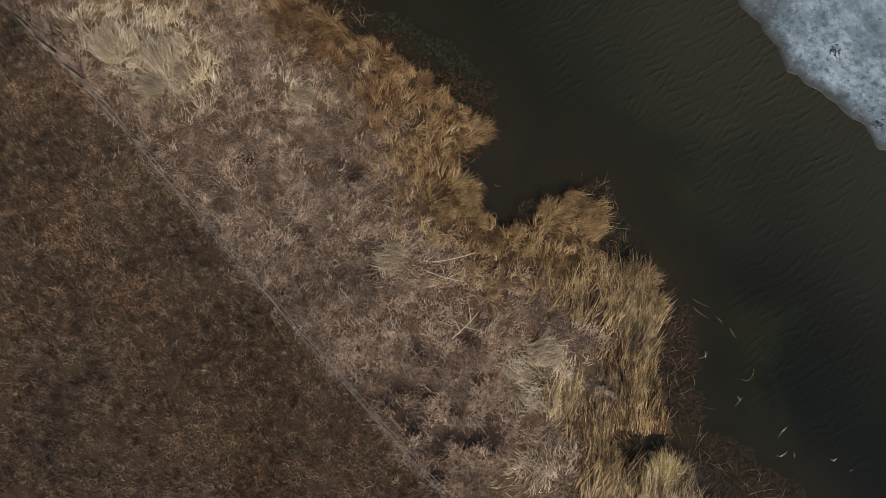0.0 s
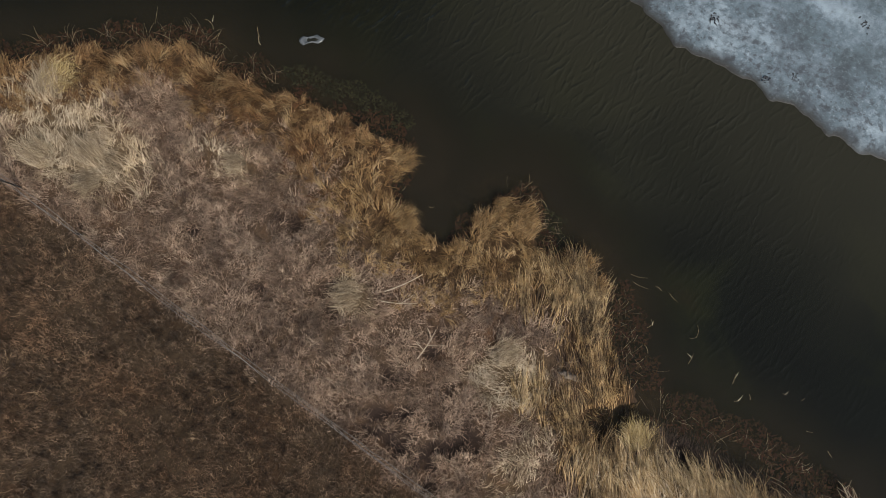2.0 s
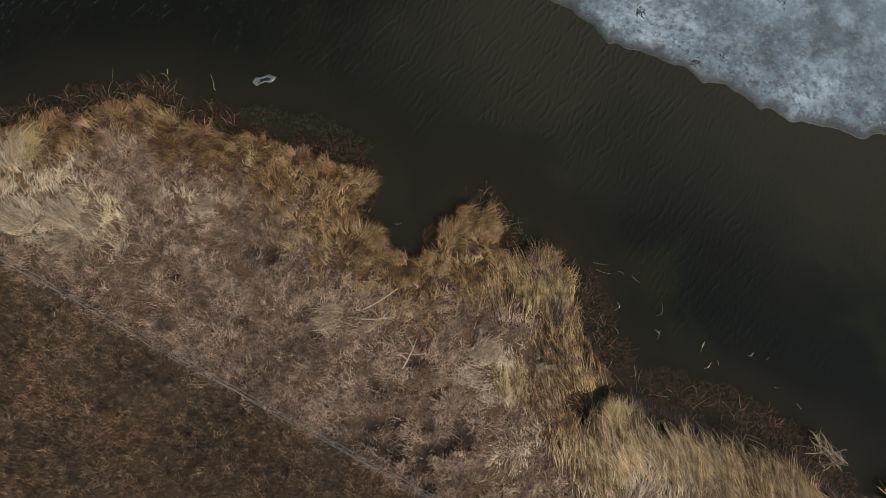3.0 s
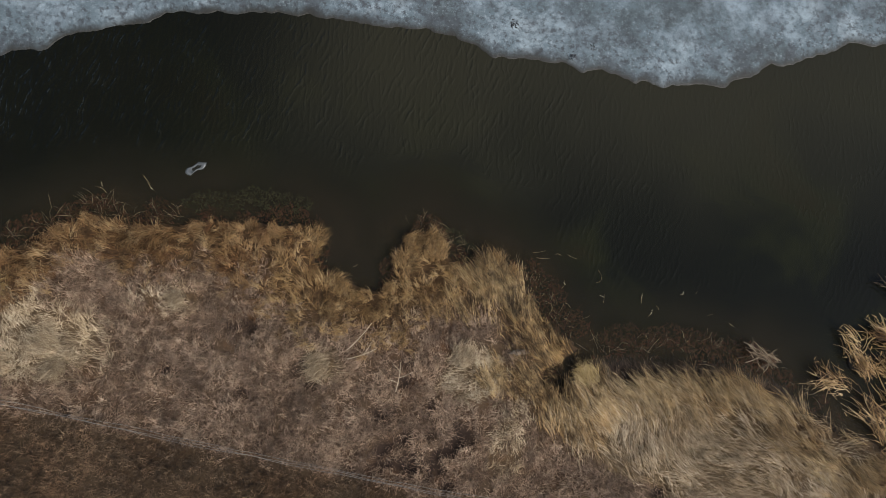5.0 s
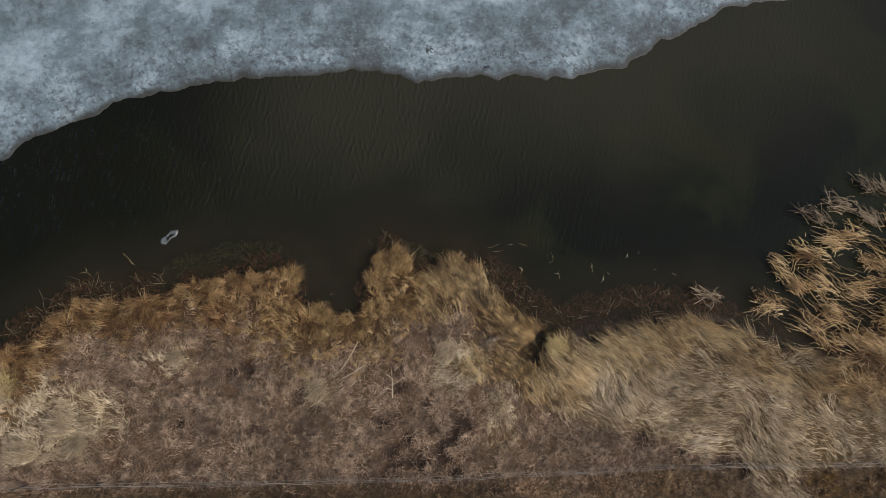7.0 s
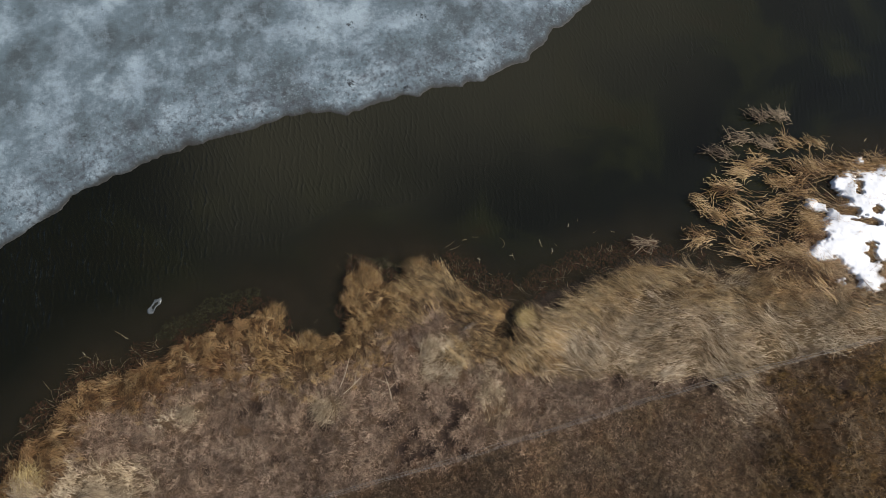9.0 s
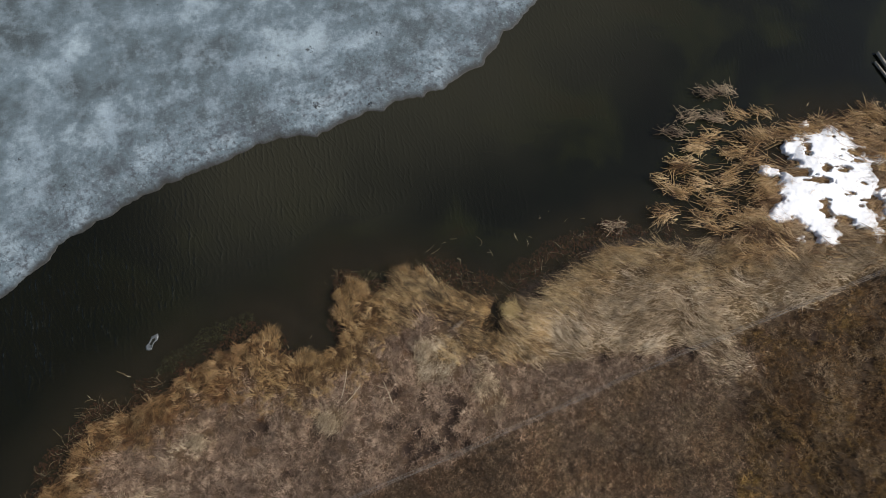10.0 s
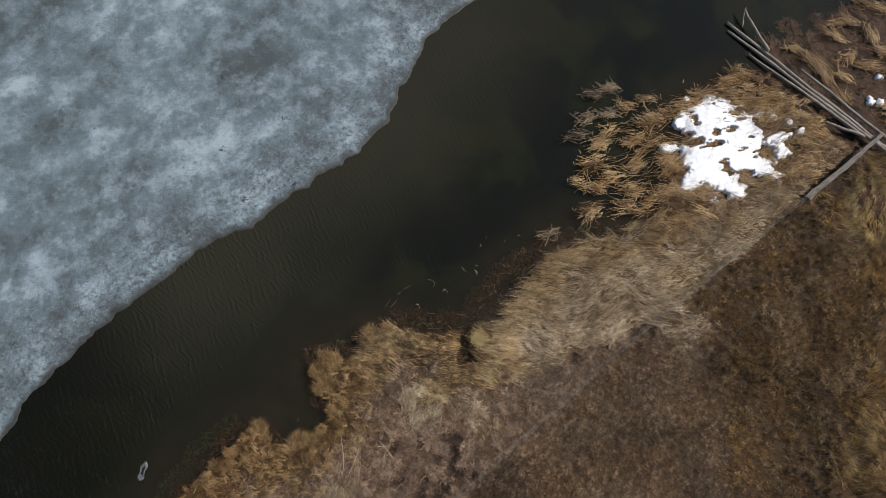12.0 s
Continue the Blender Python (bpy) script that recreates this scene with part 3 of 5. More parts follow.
def stems(x, y, z, length, radius, az, tilt, droop, curl=0.0, seg=2):
    """Three-sided bent stalks."""
    n = len(x)
    full = lambda v: np.broadcast_to(np.asarray(v, float), (n,))
    length, radius, az, tilt, droop, curl = (full(v) for v in (length, radius, az, tilt, droop, curl))
    p = np.stack([x, y, full(z)], 1).astype(float)
    v = np.zeros((n, seg + 1, 3, 3))
    for k in range(seg + 1):
        a, th = az + curl * k / seg, tilt + droop * k / seg
        way = np.stack([np.sin(th) * np.cos(a), np.sin(th) * np.sin(a), np.cos(th)], 1)
        side = np.stack([-np.sin(a), np.cos(a), 0 * a], 1)
        up = np.cross(side, way)
        r = (radius * (1 - 0.55 * k / seg))[:, None]
        for j in range(3):
            q = 2 * math.pi * j / 3
            v[:, k, j] = p + (side * math.cos(q) + up * math.sin(q)) * r
        p = p + way * (length / seg)[:, None]
    i = (np.arange(n) * (seg + 1) * 3)[:, None]
    f = np.concatenate([i + np.array([[3 * k + j, 3 * k + (j + 1) % 3, 3 * k + 3 + (j + 1) % 3, 3 * k + 3 + j]]) for k in range(seg) for j in range(3)])
    return v.reshape(-1, 3), f


def scatter(kind, box, count, lower=0.05):
    """Places over a box, kept by the share of that cover and away from wet hollows."""
    x, y = rng.uniform(box[0], box[1], count), rng.uniform(box[2], box[3], count)
    c = cover(x, y)
    gap = smooth(vnoise(x, y, 0.45, 91), 0.66, 0.82) * (0.6 if kind in ("gold", "rust") else 0.8)
    if kind == "margin":
        gap = np.maximum(gap, smooth(fbm(x * 0.75 - y * 0.66, (x * 0.66 + y * 0.75) * 0.5, 0.7, 97), 0.5, 0.6) * 0.9)
    if kind == "tan":
        gap = np.maximum(gap, smooth(fbm(x, y, 0.8, 94), 0.54, 0.66) * 0.7)
    if kind == "comb":
        gap = np.maximum(gap, smooth(fbm(x * 0.6 + y * 0.8, (y * 0.6 - x * 0.8) * 0.45, 0.6, 95), 0.49, 0.6) * 0.75)
    if kind in ("gold", "rust"):
        gap = np.maximum(gap, smooth(fbm(x, y, 0.45, 96), 0.56, 0.66) * 0.6)
    if kind in ("scrub", "tussock"):
        gap = np.maximum(gap, smooth(fbm(x, y, 1.3, 93), 0.52, 0.66) * 0.6)
    keep = (rng.random(count) < c[kind] * (1 - 0.93 * c["wet"]) * (1 - gap)) & (inland(x, y) > lower)
    return x[keep], y[keep]


def locks(x, y, per, spread, comb=None, drawn=1.0):
    """Turns places into bundles, drawn out along comb: the places of the blades and the number of each one's bundle."""
    who = np.repeat(np.arange(len(x)), per)
    a, b = rng.normal(0, spread * drawn, len(who)), rng.normal(0, spread, len(who))
    turn = 0.0 if comb is None else comb[who]
    return x[who] + a * np.cos(turn) - b * np.sin(turn), y[who] + a * np.sin(turn) + b * np.cos(turn), who


# ---- ground, water, ice ----


def axis(a, b, step, far):
    grow, v, s = [], 0.0, step
    while v < far:
        s *= 1.5
        v += s
        grow.append(v)
    grow = np.array(grow)
    return np.concatenate([a - grow[::-1], np.arange(a, b + step / 2, step), b + grow])


def sheet(name, xs, ys, zf):
    x, y = np.meshgrid(xs, ys, indexing="ij")
    v = np.stack([x, y, zf(x, y)], -1).reshape(-1, 3)
    i = (np.arange(len(xs) - 1)[:, None] * len(ys) + np.arange(len(ys) - 1)[None]).ravel()
    return mesh_of(name, v, np.stack([i, i + len(ys), i + len(ys) + 1, i + 1], 1)), v


def build_ground():
    me, v = sheet("ground", axis(-22, 46, 0.2, 900), axis(-20, 14, 0.2, 900), ground_z)
    x, y = v[:, 0], v[:, 1]
    c, d = cover(x, y), inland(x, y)
    shallow = (1 - smooth(-d, 0.5, 1.6)) * smooth(fbm(x, y, 1.3, 70), 0.3, 0.6)
    marsh = 1 - smooth(ellipse(x, y, 38, 0.6, 6.5, 5.2), 0.7, 1.1)
    mud = np.where(d > 0, np.maximum(c["wet"], c["mud"]), 1 - np.maximum(0.7 * shallow, 0.8 * marsh))
    dark = np.where(d > 0, c["field"] + 0.7 * c["scrub"] + 0.55 * c["meadow"], 0.35)
    rgba = np.stack([np.where(d > 0, c["gold"] + c["comb"] + c["rust"] + 0.4 * c["tussock"] + 0.5 * c["scrub"], 0.5 + 0.5 * marsh), np.where(d > 0, c["tan"] + 0.5 * c["bleached"], 0), dark, mud], 1)
    att = me.color_attributes.new("cover", "FLOAT_COLOR", "POINT")
    att.data.foreach_set("color", np.clip(rgba, 0, 1).astype(np.float32).ravel())
    thing("ground", me, EARTH, "dry grassy lake bank running down under dark water", "ground", "structure")


def build_water():
    def zf(x, y):
        return np.zeros(np.shape(x))
    me, v = sheet("water", axis(-24, 48, 0.4, 880), axis(-10, 20, 0.4, 880), zf)
    x, y = v[:, 0], v[:, 1]
    marsh = 1 - smooth(ellipse(x, y, 38, 0.6, 6.5, 5.2), 0.7, 1.2)
    murk = smooth(-inland(x, y) + (fbm(x, y, 2.0, 72) - 0.5) * 1.2, 0.5, 3.2) * (1 - 0.8 * marsh)
    me.attributes.new("murk", "FLOAT", "POINT").data.foreach_set("value", murk.astype(np.float32))
    # share of silty colour with painted sky sheen, strongest beside the ice edge
    off = np.interp(x, ICE_EDGE[:, 0], ICE_EDGE[:, 1]) - y + (fbm(x, y, 5.0, 74) - 0.5) * 5
    silt_sheen = (1 - smooth(off, 0.0, 9.0)) * smooth(x, -10, -1) * np.interp(x, [12, 19, 23, 30], [1.0, 0.85, 0.5, 0.35])
    # share of that painted darkening, growing towards the west
    clear = 0.85 * (1 - smooth(x + (fbm(x, y, 4.0, 75) - 0.5) * 4, -11, -3))
    me.attributes.new("clear", "FLOAT", "POINT").data.foreach_set("value", clear.astype(np.float32))
    me.attributes.new("silt_sheen", "FLOAT", "POINT").data.foreach_set("value", silt_sheen.astype(np.float32))
    thing("water", me, WATER, "dark brown lake water with fine wind ripples", "water", "structure")


def build_ice():
    edge = roughen(ICE_EDGE, 0.13, 0.27, 90)
    n = len(edge)
    t = np.gradient(edge, axis=0)
    normal = np.stack([-t[:, 1], t[:, 0]], 1)
    normal /= np.linalg.norm(normal, axis=1)[:, None]
    rows, rims, bands, thin = [], [], [], []
    for off, z, rim in ((0.03, -0.12, 1), (0.0, -0.01, 1), (0.06, 0.012, 1), (0.2, 0.028, 1), (0.34, 0.038, 1), (0.5, 0.045, 1), (0.9, 0.055, 1), (1.5, 0.06, 0.85), (2.4, 0.06, 0.6), (4, 0.06, 0.25), (8, 0.06, 0), (16, 0.06, 0), (40, 0.06, 0), (150, 0.06, 0), (700, 0.06, 0)):
        step = normal * min(off, 0.15) + np.array([[0, 1.0]]) * max(off - 0.15, 0)
        p = edge + step
        h = z + (0.02 * (fbm(p[:, 0], p[:, 1], 0.6, 95) - 0.5) if z > 0.03 else 0)
        rows.append(np.column_stack([p, np.broadcast_to(h, n)]))
        rims.append(np.full(n, rim))
        thin.append(np.interp(off + (fbm(p[:, 0], p[:, 1], 0.8, 96) - 0.5) * 0.3, [0.0, 0.08, 0.42], [1.0, 0.95, 0.0]))
        bands.append(np.full(n, np.interp(off, [0.4, 1.4, 4, 8, 16], [0.15, 0.7, 1.0, 0.65, 0.6])))
    v = np.concatenate(rows)
    i = (np.arange(len(rows) - 1)[:, None] * n + np.arange(n - 1)[None]).ravel()
    me = mesh_of("ice_sheet", v, np.stack([i, i + 1, i + n + 1, i + n], 1))
    rim = np.concatenate(rims)
    att = me.color_attributes.new("rim", "FLOAT_COLOR", "POINT")
    att.data.foreach_set("color", np.column_stack([rim, np.concatenate(bands), np.concatenate(thin), np.ones(len(rim))]).astype(np.float32).ravel())
    thing("ice_sheet", me, ICE, "blue-grey mottled melting lake ice with ragged edge", "ice sheet", "structure")


build_ground()
build_water()
build_ice()

# ---- grasses ----


def grass_field(kind, mat, label, box, count):
    cx, cy = scatter(kind, box, count)
    x, y, who = locks(cx, cy, 5, 0.06)
    n, m = len(x), len(cx)
    comb = rng.uniform(0, 6.283, m)
    v, f = blades(x, y, ground_z(x, y) - 0.01, rng.uniform(0.07, 0.2, n), rng.uniform(0.011, 0.021, n), comb[who] + rng.normal(0, 0.9, n), rng.uniform(0.4, 1.2, n), 0.5, seg=1)
    thing(kind + "_grass", mesh_of(kind, v, f, rng.random(m)[who]), mat, label, "grass", "stuff")


def grass_matted():
    cx, cy = scatter("matted", (-20, 22, -7, 3.5), 36000)
    comb = fbm(cx, cy, 1.1, 110) * 16 + rng.normal(0, 1.1, len(cx))
    x, y, who = locks(cx, cy, 12, 0.085, comb, 1.4)
    n, m = len(x), len(cx)
    tall = rng.uniform(0.6, 1.3, m)
    v, f = blades(x, y, ground_z(x, y) - 0.01, tall[who] * rng.uniform(0.12, 0.32, n), rng.uniform(0.012, 0.022, n), comb[who] + rng.normal(0, 0.45, n), rng.uniform(0.4, 1.15, n), rng.uniform(0.3, 0.9, n), rng.normal(0, 0.5, n))
    thing("matted_grass", mesh_of("matted_grass", v, f, rng.random(m)[who]), MATTED, "flattened grey-brown dead grass matted over the bank", "grass", "stuff")


def sedge(kind, name, mat, label, count, heading, wander, per=12, lower=0.12):
    cx, cy = scatter(kind, (-22, 9, -5, 5), count, lower)
    comb = heading(cx, cy) + (fbm(cx, cy, 0.9, 120) - 0.5) * wander + rng.normal(0, 0.45, len(cx))
    x, y, who = locks(cx, cy, per, 0.055, comb, 1.5)
    n, m = len(x), len(cx)
    tall = rng.uniform(0.3, 0.5, m) + 0.35 * smooth(vnoise(cx, cy, 0.5, 121), 0.4, 0.75)
    v, f = blades(x, y, np.maximum(ground_z(x, y), -0.02) - 0.01, tall[who] * rng.uniform(0.5, 0.95, n), rng.uniform(0.012, 0.022, n), comb[who] + rng.normal(0, 0.4, n), rng.uniform(0.0, 0.4, n), rng.uniform(1.7, 2.5, n), rng.normal(0, 1.0, m)[who] + rng.normal(0, 0.35, n), seg=4)
    thing(name, mesh_of(name, v, f, rng.random(m)[who]), mat, label, "sedge", "stuff")


def grass_tan(kind, name, mat, label, box, count, heading, wander, size, loose=0.2, scale=2.4, spread=0.07, drawn=2.4):
    cx, cy = scatter(kind, box, count)
    comb = heading(cx) + (fbm(cx, cy, scale, 130) - 0.5) * wander + rng.normal(0, loose, len(cx))
    x, y, who = locks(cx, cy, 12, spread, comb, drawn)
    n, m = len(x), len(cx)
    tall = rng.uniform(0.5, 0.95, m) * size
    v, f = blades(x, y, ground_z(x, y) - 0.01, tall[who] * rng.uniform(0.5, 1.1, n), rng.uniform(0.012, 0.023, n), comb[who] + rng.normal(0, loose * 0.6, n), rng.uniform(0.75, 1.2, n), rng.uniform(0.35, 0.8, n), rng.normal(0, 0.5, m)[who] + rng.normal(0, 0.2, n), seg=3)
    stream = fbm(cx * np.cos(heading(cx)) + cy * np.sin(heading(cx)), (cy * np.cos(heading(cx)) - cx * np.sin(heading(cx))) * 3.2, 1.3, 132)
    tone = np.clip(0.52 + (stream - 0.5) * 1.7 + rng.normal(0, 0.25, m), -0.2, 1.2)
    thing(name, mesh_of(name, v, f, tone[who] + rng.normal(0, 0.35, n)), mat, label, "grass", "stuff")


def grass_scrub():
    cx, cy = scatter("scrub", (13, 33, -22, -3), 20000)
    comb = rng.uniform(0, 6.283, len(cx))
    # ragged ellipses in which the scrub's tone is darker
    dark_patch = sum(1 - smooth(ellipse(cx, cy, *e) + (fbm(cx, cy, 1.2, 99) - 0.5) * 1.2, 0.4, 1.2) for e in ((25.5, -5.9, 1.8, 1.3), (20.9, -7.7, 1.7, 1.2), (17.9, -8.8, 1.2, 0.9), (20.7, -10.9, 1.9, 1.2), (23.7, -10.4, 1.6, 1.1), (27.0, -4.4, 1.4, 0.9)))
    tone = 0.15 + 0.9 * fbm(cx, cy, 1.8, 98) - 0.55 * np.clip(dark_patch, 0, 1) + rng.normal(0, 0.22, len(cx))
    x, y, who = locks(cx, cy, 8, 0.07)
    n = len(x)
    v, f = blades(x, y, ground_z(x, y) - 0.01, rng.uniform(0.15, 0.42, n), rng.uniform(0.014, 0.026, n), comb[who] + rng.normal(0, 0.8, n), rng.uniform(0.3, 1.1, n), 0.5)
    thing("scrub_growth", mesh_of("scrub_growth", v, f, tone[who]), SCRUB, "dark brown low heathy growth with withered stems", "undergrowth", "stuff")


def grass_tussock():
    cx, cy = scatter("tussock", (18, 46, -18, -2), 13000)
    x, y, who = locks(cx, cy, 12, 0.1)
    n, m = len(x), len(cx)
    comb = fbm(cx, cy, 1.3, 140) * 12
    tone = rng.random(m) + 0.5 * (1 - smooth(ellipse(cx, cy, 30.6, -5.8, 2.4, 1.7) + (fbm(cx, cy, 1.0, 141) - 0.5), 0.6, 1.2))
    v, f = blades(x, y, ground_z(x, y) - 0.01, rng.uniform(0.3, 0.7, n), rng.uniform(0.016, 0.028, n), comb[who] + rng.normal(0, 0.45, n), rng.uniform(0.4, 1.0, n), 0.7, seg=2)
    thing("tussock_grass", mesh_of("tussock_grass", v, f, tone[who]), TUSSOCK, "yellow-brown tussocky dead grass with dark gaps", "grass", "stuff")


def litter():
    """Sodden stems lying flat over the muddy margin."""
    cx, cy = scatter("mud", (7, 20, -1, 3), 9000, 0.0)
    x, y, who = locks(cx, cy, 8, 0.12)
    n, m = len(x), len(cx)
    v, f = blades(x, y, ground_z(x, y) + rng.uniform(0.0, 0.06, n), rng.uniform(0.1, 0.4, n), rng.uniform(0.012, 0.03, n), rng.normal(2.6, 0.6, m)[who] + rng.normal(0, 0.5, n), 1.45, 0.1, rng.normal(0, 0.5, n))
    thing("sodden_litter", mesh_of("sodden_litter", v, f, rng.random(m)[who]), SODDEN, "sodden reddish-brown litter over the muddy margin", "plant litter", "stuff")
    cx, cy = rng.uniform(32, 45, 5200), rng.uniform(-5, 6.5, 5200)
    keep = (ellipse(cx, cy, 38, 0.6, 6.5, 5.2) + (fbm(cx, cy, 1.0, 155) - 0.5) < 1.05) & (inland(cx, cy) < 0.2) & (rng.random(5200) < smooth(fbm(cx, cy, 0.8, 156), 0.3, 0.55))
    cx, cy = cx[keep], cy[keep]
    x, y, who = locks(cx, cy, 10, 0.14)
    n, m = len(x), len(cx)
    v, f = blades(x, y, np.maximum(ground_z(x, y), 0.0) + rng.uniform(0.0, 0.05, n), rng.uniform(0.08, 0.3, n), rng.uniform(0.015, 0.04, n), rng.uniform(0, 6.283, n), 1.4, 0.15, rng.normal(0, 0.6, n))
    thing("marsh_litter", mesh_of("marsh_litter", v, f, rng.random(m)[who]), MARSH, "reddish-brown sodden growth matted over the marsh", "plant litter", "stuff")


def weeds():
    """Drowned growth at and just under the surface along the shore."""
    x, y = rng.uniform(-20, 46, 170000), rng.uniform(-6, 6, 170000)
    d = inland(x, y)
    near = (d < 0.1) & (d > -0.75) & (fbm(x, y, 0.9, 150) > 0.36 + 0.3 * (-d))
    shelf, bank = np.zeros(len(x), bool), np.zeros(len(x), bool)
    ragged = (fbm(x, y, 0.5, 152) - 0.5) * 0.9
    for e in ((-4.3, 3.0, 1.3, 0.42, 8), (-6.3, 2.35, 1.3, 0.4, 20), (2.6, 3.5, 0.8, 0.5, -30), (1.9, 2.6, 0.5, 0.4)):
        shelf |= (ellipse(x, y, *e) + ragged < 1) & (d < 0)
    for e in ((-8, 1.5, 0.8, 0.35, 20), (9.8, 2.0, 1.1, 0.4, 10), (11.8, 2.5, 1.5, 0.45, 8), (6.7, 2.7, 0.8, 0.45, -40), (7.7, 1.9, 0.7, 0.5, -20), (14.2, 2.7, 1.2, 0.4), (-12.5, -0.6, 1.0, 0.4, 45)):
        bank |= (ellipse(x, y, *e) + ragged < 1) & (d < 0)
    marsh = (ellipse(x, y, 38, 0.6, 6.5, 5) < 1) & (d < 0) & (rng.random(len(x)) < 0.85)
    marsh |= near | bank
    for pick, deep, mat, name, label in ((marsh, 0.0, WEED, "drowned_weed", "reddish-brown drowned weed in the shallows"), (shelf & ~marsh, 0.02, ALGAE, "drowned_algae", "olive drowned growth on a shallow shelf")):
        drowned(x[pick], y[pick], deep, mat, name, label)


def drowned(x, y, deep, mat, name, label):
    n = len(x)
    v, f = blades(x, y, rng.uniform(-0.13, -0.02, n) - deep, rng.uniform(0.06, 0.17, n), rng.uniform(0.04, 0.09, n), rng.uniform(0, 6.283, n), rng.uniform(1.3, 1.55, n), 0.0, rng.normal(0, 0.8, n), floor=0.0)
    v[:, 2] = np.minimum(v[:, 2], -0.012 - deep)
    thing(name, mesh_of(name, v, f), mat, label, "water weed", "stuff")


grass_field("field", FIELD, "short dark brown winter-killed field grass", (-16, 9, -16, -4), 72000)
grass_field("meadow", MEADOW, "short pale brown grass behind the old fence", (4, 24, -17, -3), 68000)
grass_matted()
sedge("rust", "rust_sedge", RUST, "rust-brown dead sedge along the water's edge", 13000, lambda x, y: 2.6 + 0 * x, 8.0)
sedge("gold", "golden_sedge", GOLD, "golden dead sedge drooping round the cove", 13000, lambda x, y: 2.2 + 0 * x, 6.5)
grass_tan("tan", "tan_reed_grass", TAN, "tall straw-coloured reed grass laid over by wind", (6.5, 33, -7, 5.2), 13000, lambda x: np.interp(x, [8, 10, 14, 20, 26, 32], [2.3, 2.45, 2.65, 2.75, 2.85, 2.95]), 2.0, 1.0, 0.22, 1.6, 0.13, 1.8)
grass_tan("margin", "margin_reed_grass", MARGIN, "long golden reed grass combed along the water's edge", (6.5, 33, -3, 5.2), 9000, lambda x: np.interp(x, [8, 10, 14, 20, 26, 32], [2.3, 2.48, 2.68, 2.78, 2.85, 2.95]), 1.4, 1.45, 0.14, 1.8)
grass_tan("reedbed", "reedbed_litter", REEDBED, "golden-brown collapsed reeds over wet ground", (19, 36, -3.5, 6), 6500, lambda x: 2.75 + 0 * x, 2.2, 1.2)
grass_tan("bleached", "bleached_grass", BLEACHED, "pale bleached grass in loose sheaves on the bank", (-17, 8, -7, 2), 9000, lambda x: 2.2 + 0 * x, 7.0, 0.5, 0.6, 1.0, 0.085, 1.4)
grass_tan("comb", "combed_sedge", COMB, "long golden sedge combed over towards the inlet", (2.4, 8.6, -1.5, 4), 3000, lambda x: 2.42 + 0 * x, 1.1, 0.95, 0.17, 1.2)
grass_scrub()


def grass_wisps():
    """Paler withered wisps dotted over the short grass."""
    cx, cy = rng.uniform(-16, 34, 24000), rng.uniform(-17, -3.2, 24000)
    c = cover(cx, cy)
    pale = sum(1 - smooth(ellipse(cx, cy, *e), 0.6, 1.2) for e in ((23.5, -7.2, 1.4, 1.0), (22.3, -11.9, 1.6, 1.2), (26.1, -8.1, 1.3, 1.0), (21.3, -9.3, 1.0, 0.8), (17.8, -5.9, 1.6, 0.9), (29.0, -7.0, 1.6, 1.6), (31.0, -5.3, 1.3, 0.7), (26.1, -6.2, 1.2, 0.8), (21.3, -13.2, 1.3, 1.0)))
    low = c["field"] * 0.06 + c["meadow"] * 0.9 + c["scrub"] * np.clip(0.4 + pale, 0, 1.5)
    keep = rng.random(len(cx)) < low * smooth(fbm(cx, cy, 1.0, 180), 0.42, 0.62)
    cx, cy = cx[keep], cy[keep]
    x, y, who = locks(cx, cy, 9, 0.08)
    n, m = len(x), len(cx)
    comb = rng.uniform(0, 6.283, m)
    v, f = blades(x, y, ground_z(x, y) - 0.01, rng.uniform(0.12, 0.34, n) * (1 + 0.4 * c["scrub"][keep][who]), rng.uniform(0.012, 0.022, n) * (1 + 0.3 * c["scrub"][keep][who]), comb[who] + rng.normal(0, 0.7, n), rng.uniform(0.4, 1.1, n), rng.uniform(0.4, 0.9, n), rng.normal(0, 0.4, n))
    thing("withered_wisps", mesh_of("withered_wisps", v, f, rng.random(m)[who]), WITHERED, "pale withered grass wisps dotted over short grass", "grass", "stuff")


grass_wisps()
grass_tussock()
litter()
weeds()

# ---- tufts, reed clumps ----


def grass_tuft(x, y, radius, count, tall, mat, label, lean=None):
    z = float(ground_z(np.array([x]), np.array([y]))[0])
    ob = holder("grass_tuft", x, y, z, label, "grass tuft", "loose grass tufts")
    n = int(count)
    r, a = radius * np.sqrt(rng.random(n)) * 0.7, rng.uniform(0, 6.283, n)
    az = a + rng.normal(0, 0.5, n) if lean is None else lean + rng.normal(0, 0.4, n)
    v, f = blades(r * np.cos(a), r * np.sin(a), -0.02, tall * rng.uniform(0.45, 1.0, n), rng.uniform(0.010, 0.02, n), az, rng.uniform(0.1, 0.7, n), rng.uniform(1.2, 2.2, n), rng.normal(0, 0.8, n), seg=4)
    tagged(part("foliage", mesh_of("foliage", v, f), mat, ob), kind="stuff")
    for k in range(5):
        turn = float(az[k])
        v, f = stems(np.array([0.0]), np.array([0.0]), 0.0, np.array([tall * rng.uniform(0.8, 1.15)]), 0.01, turn, rng.uniform(0.4, 0.8), 0.6, 0.2, seg=3)
        part("stalk", mesh_of("stalk", v, f), mat, ob)
    return ob


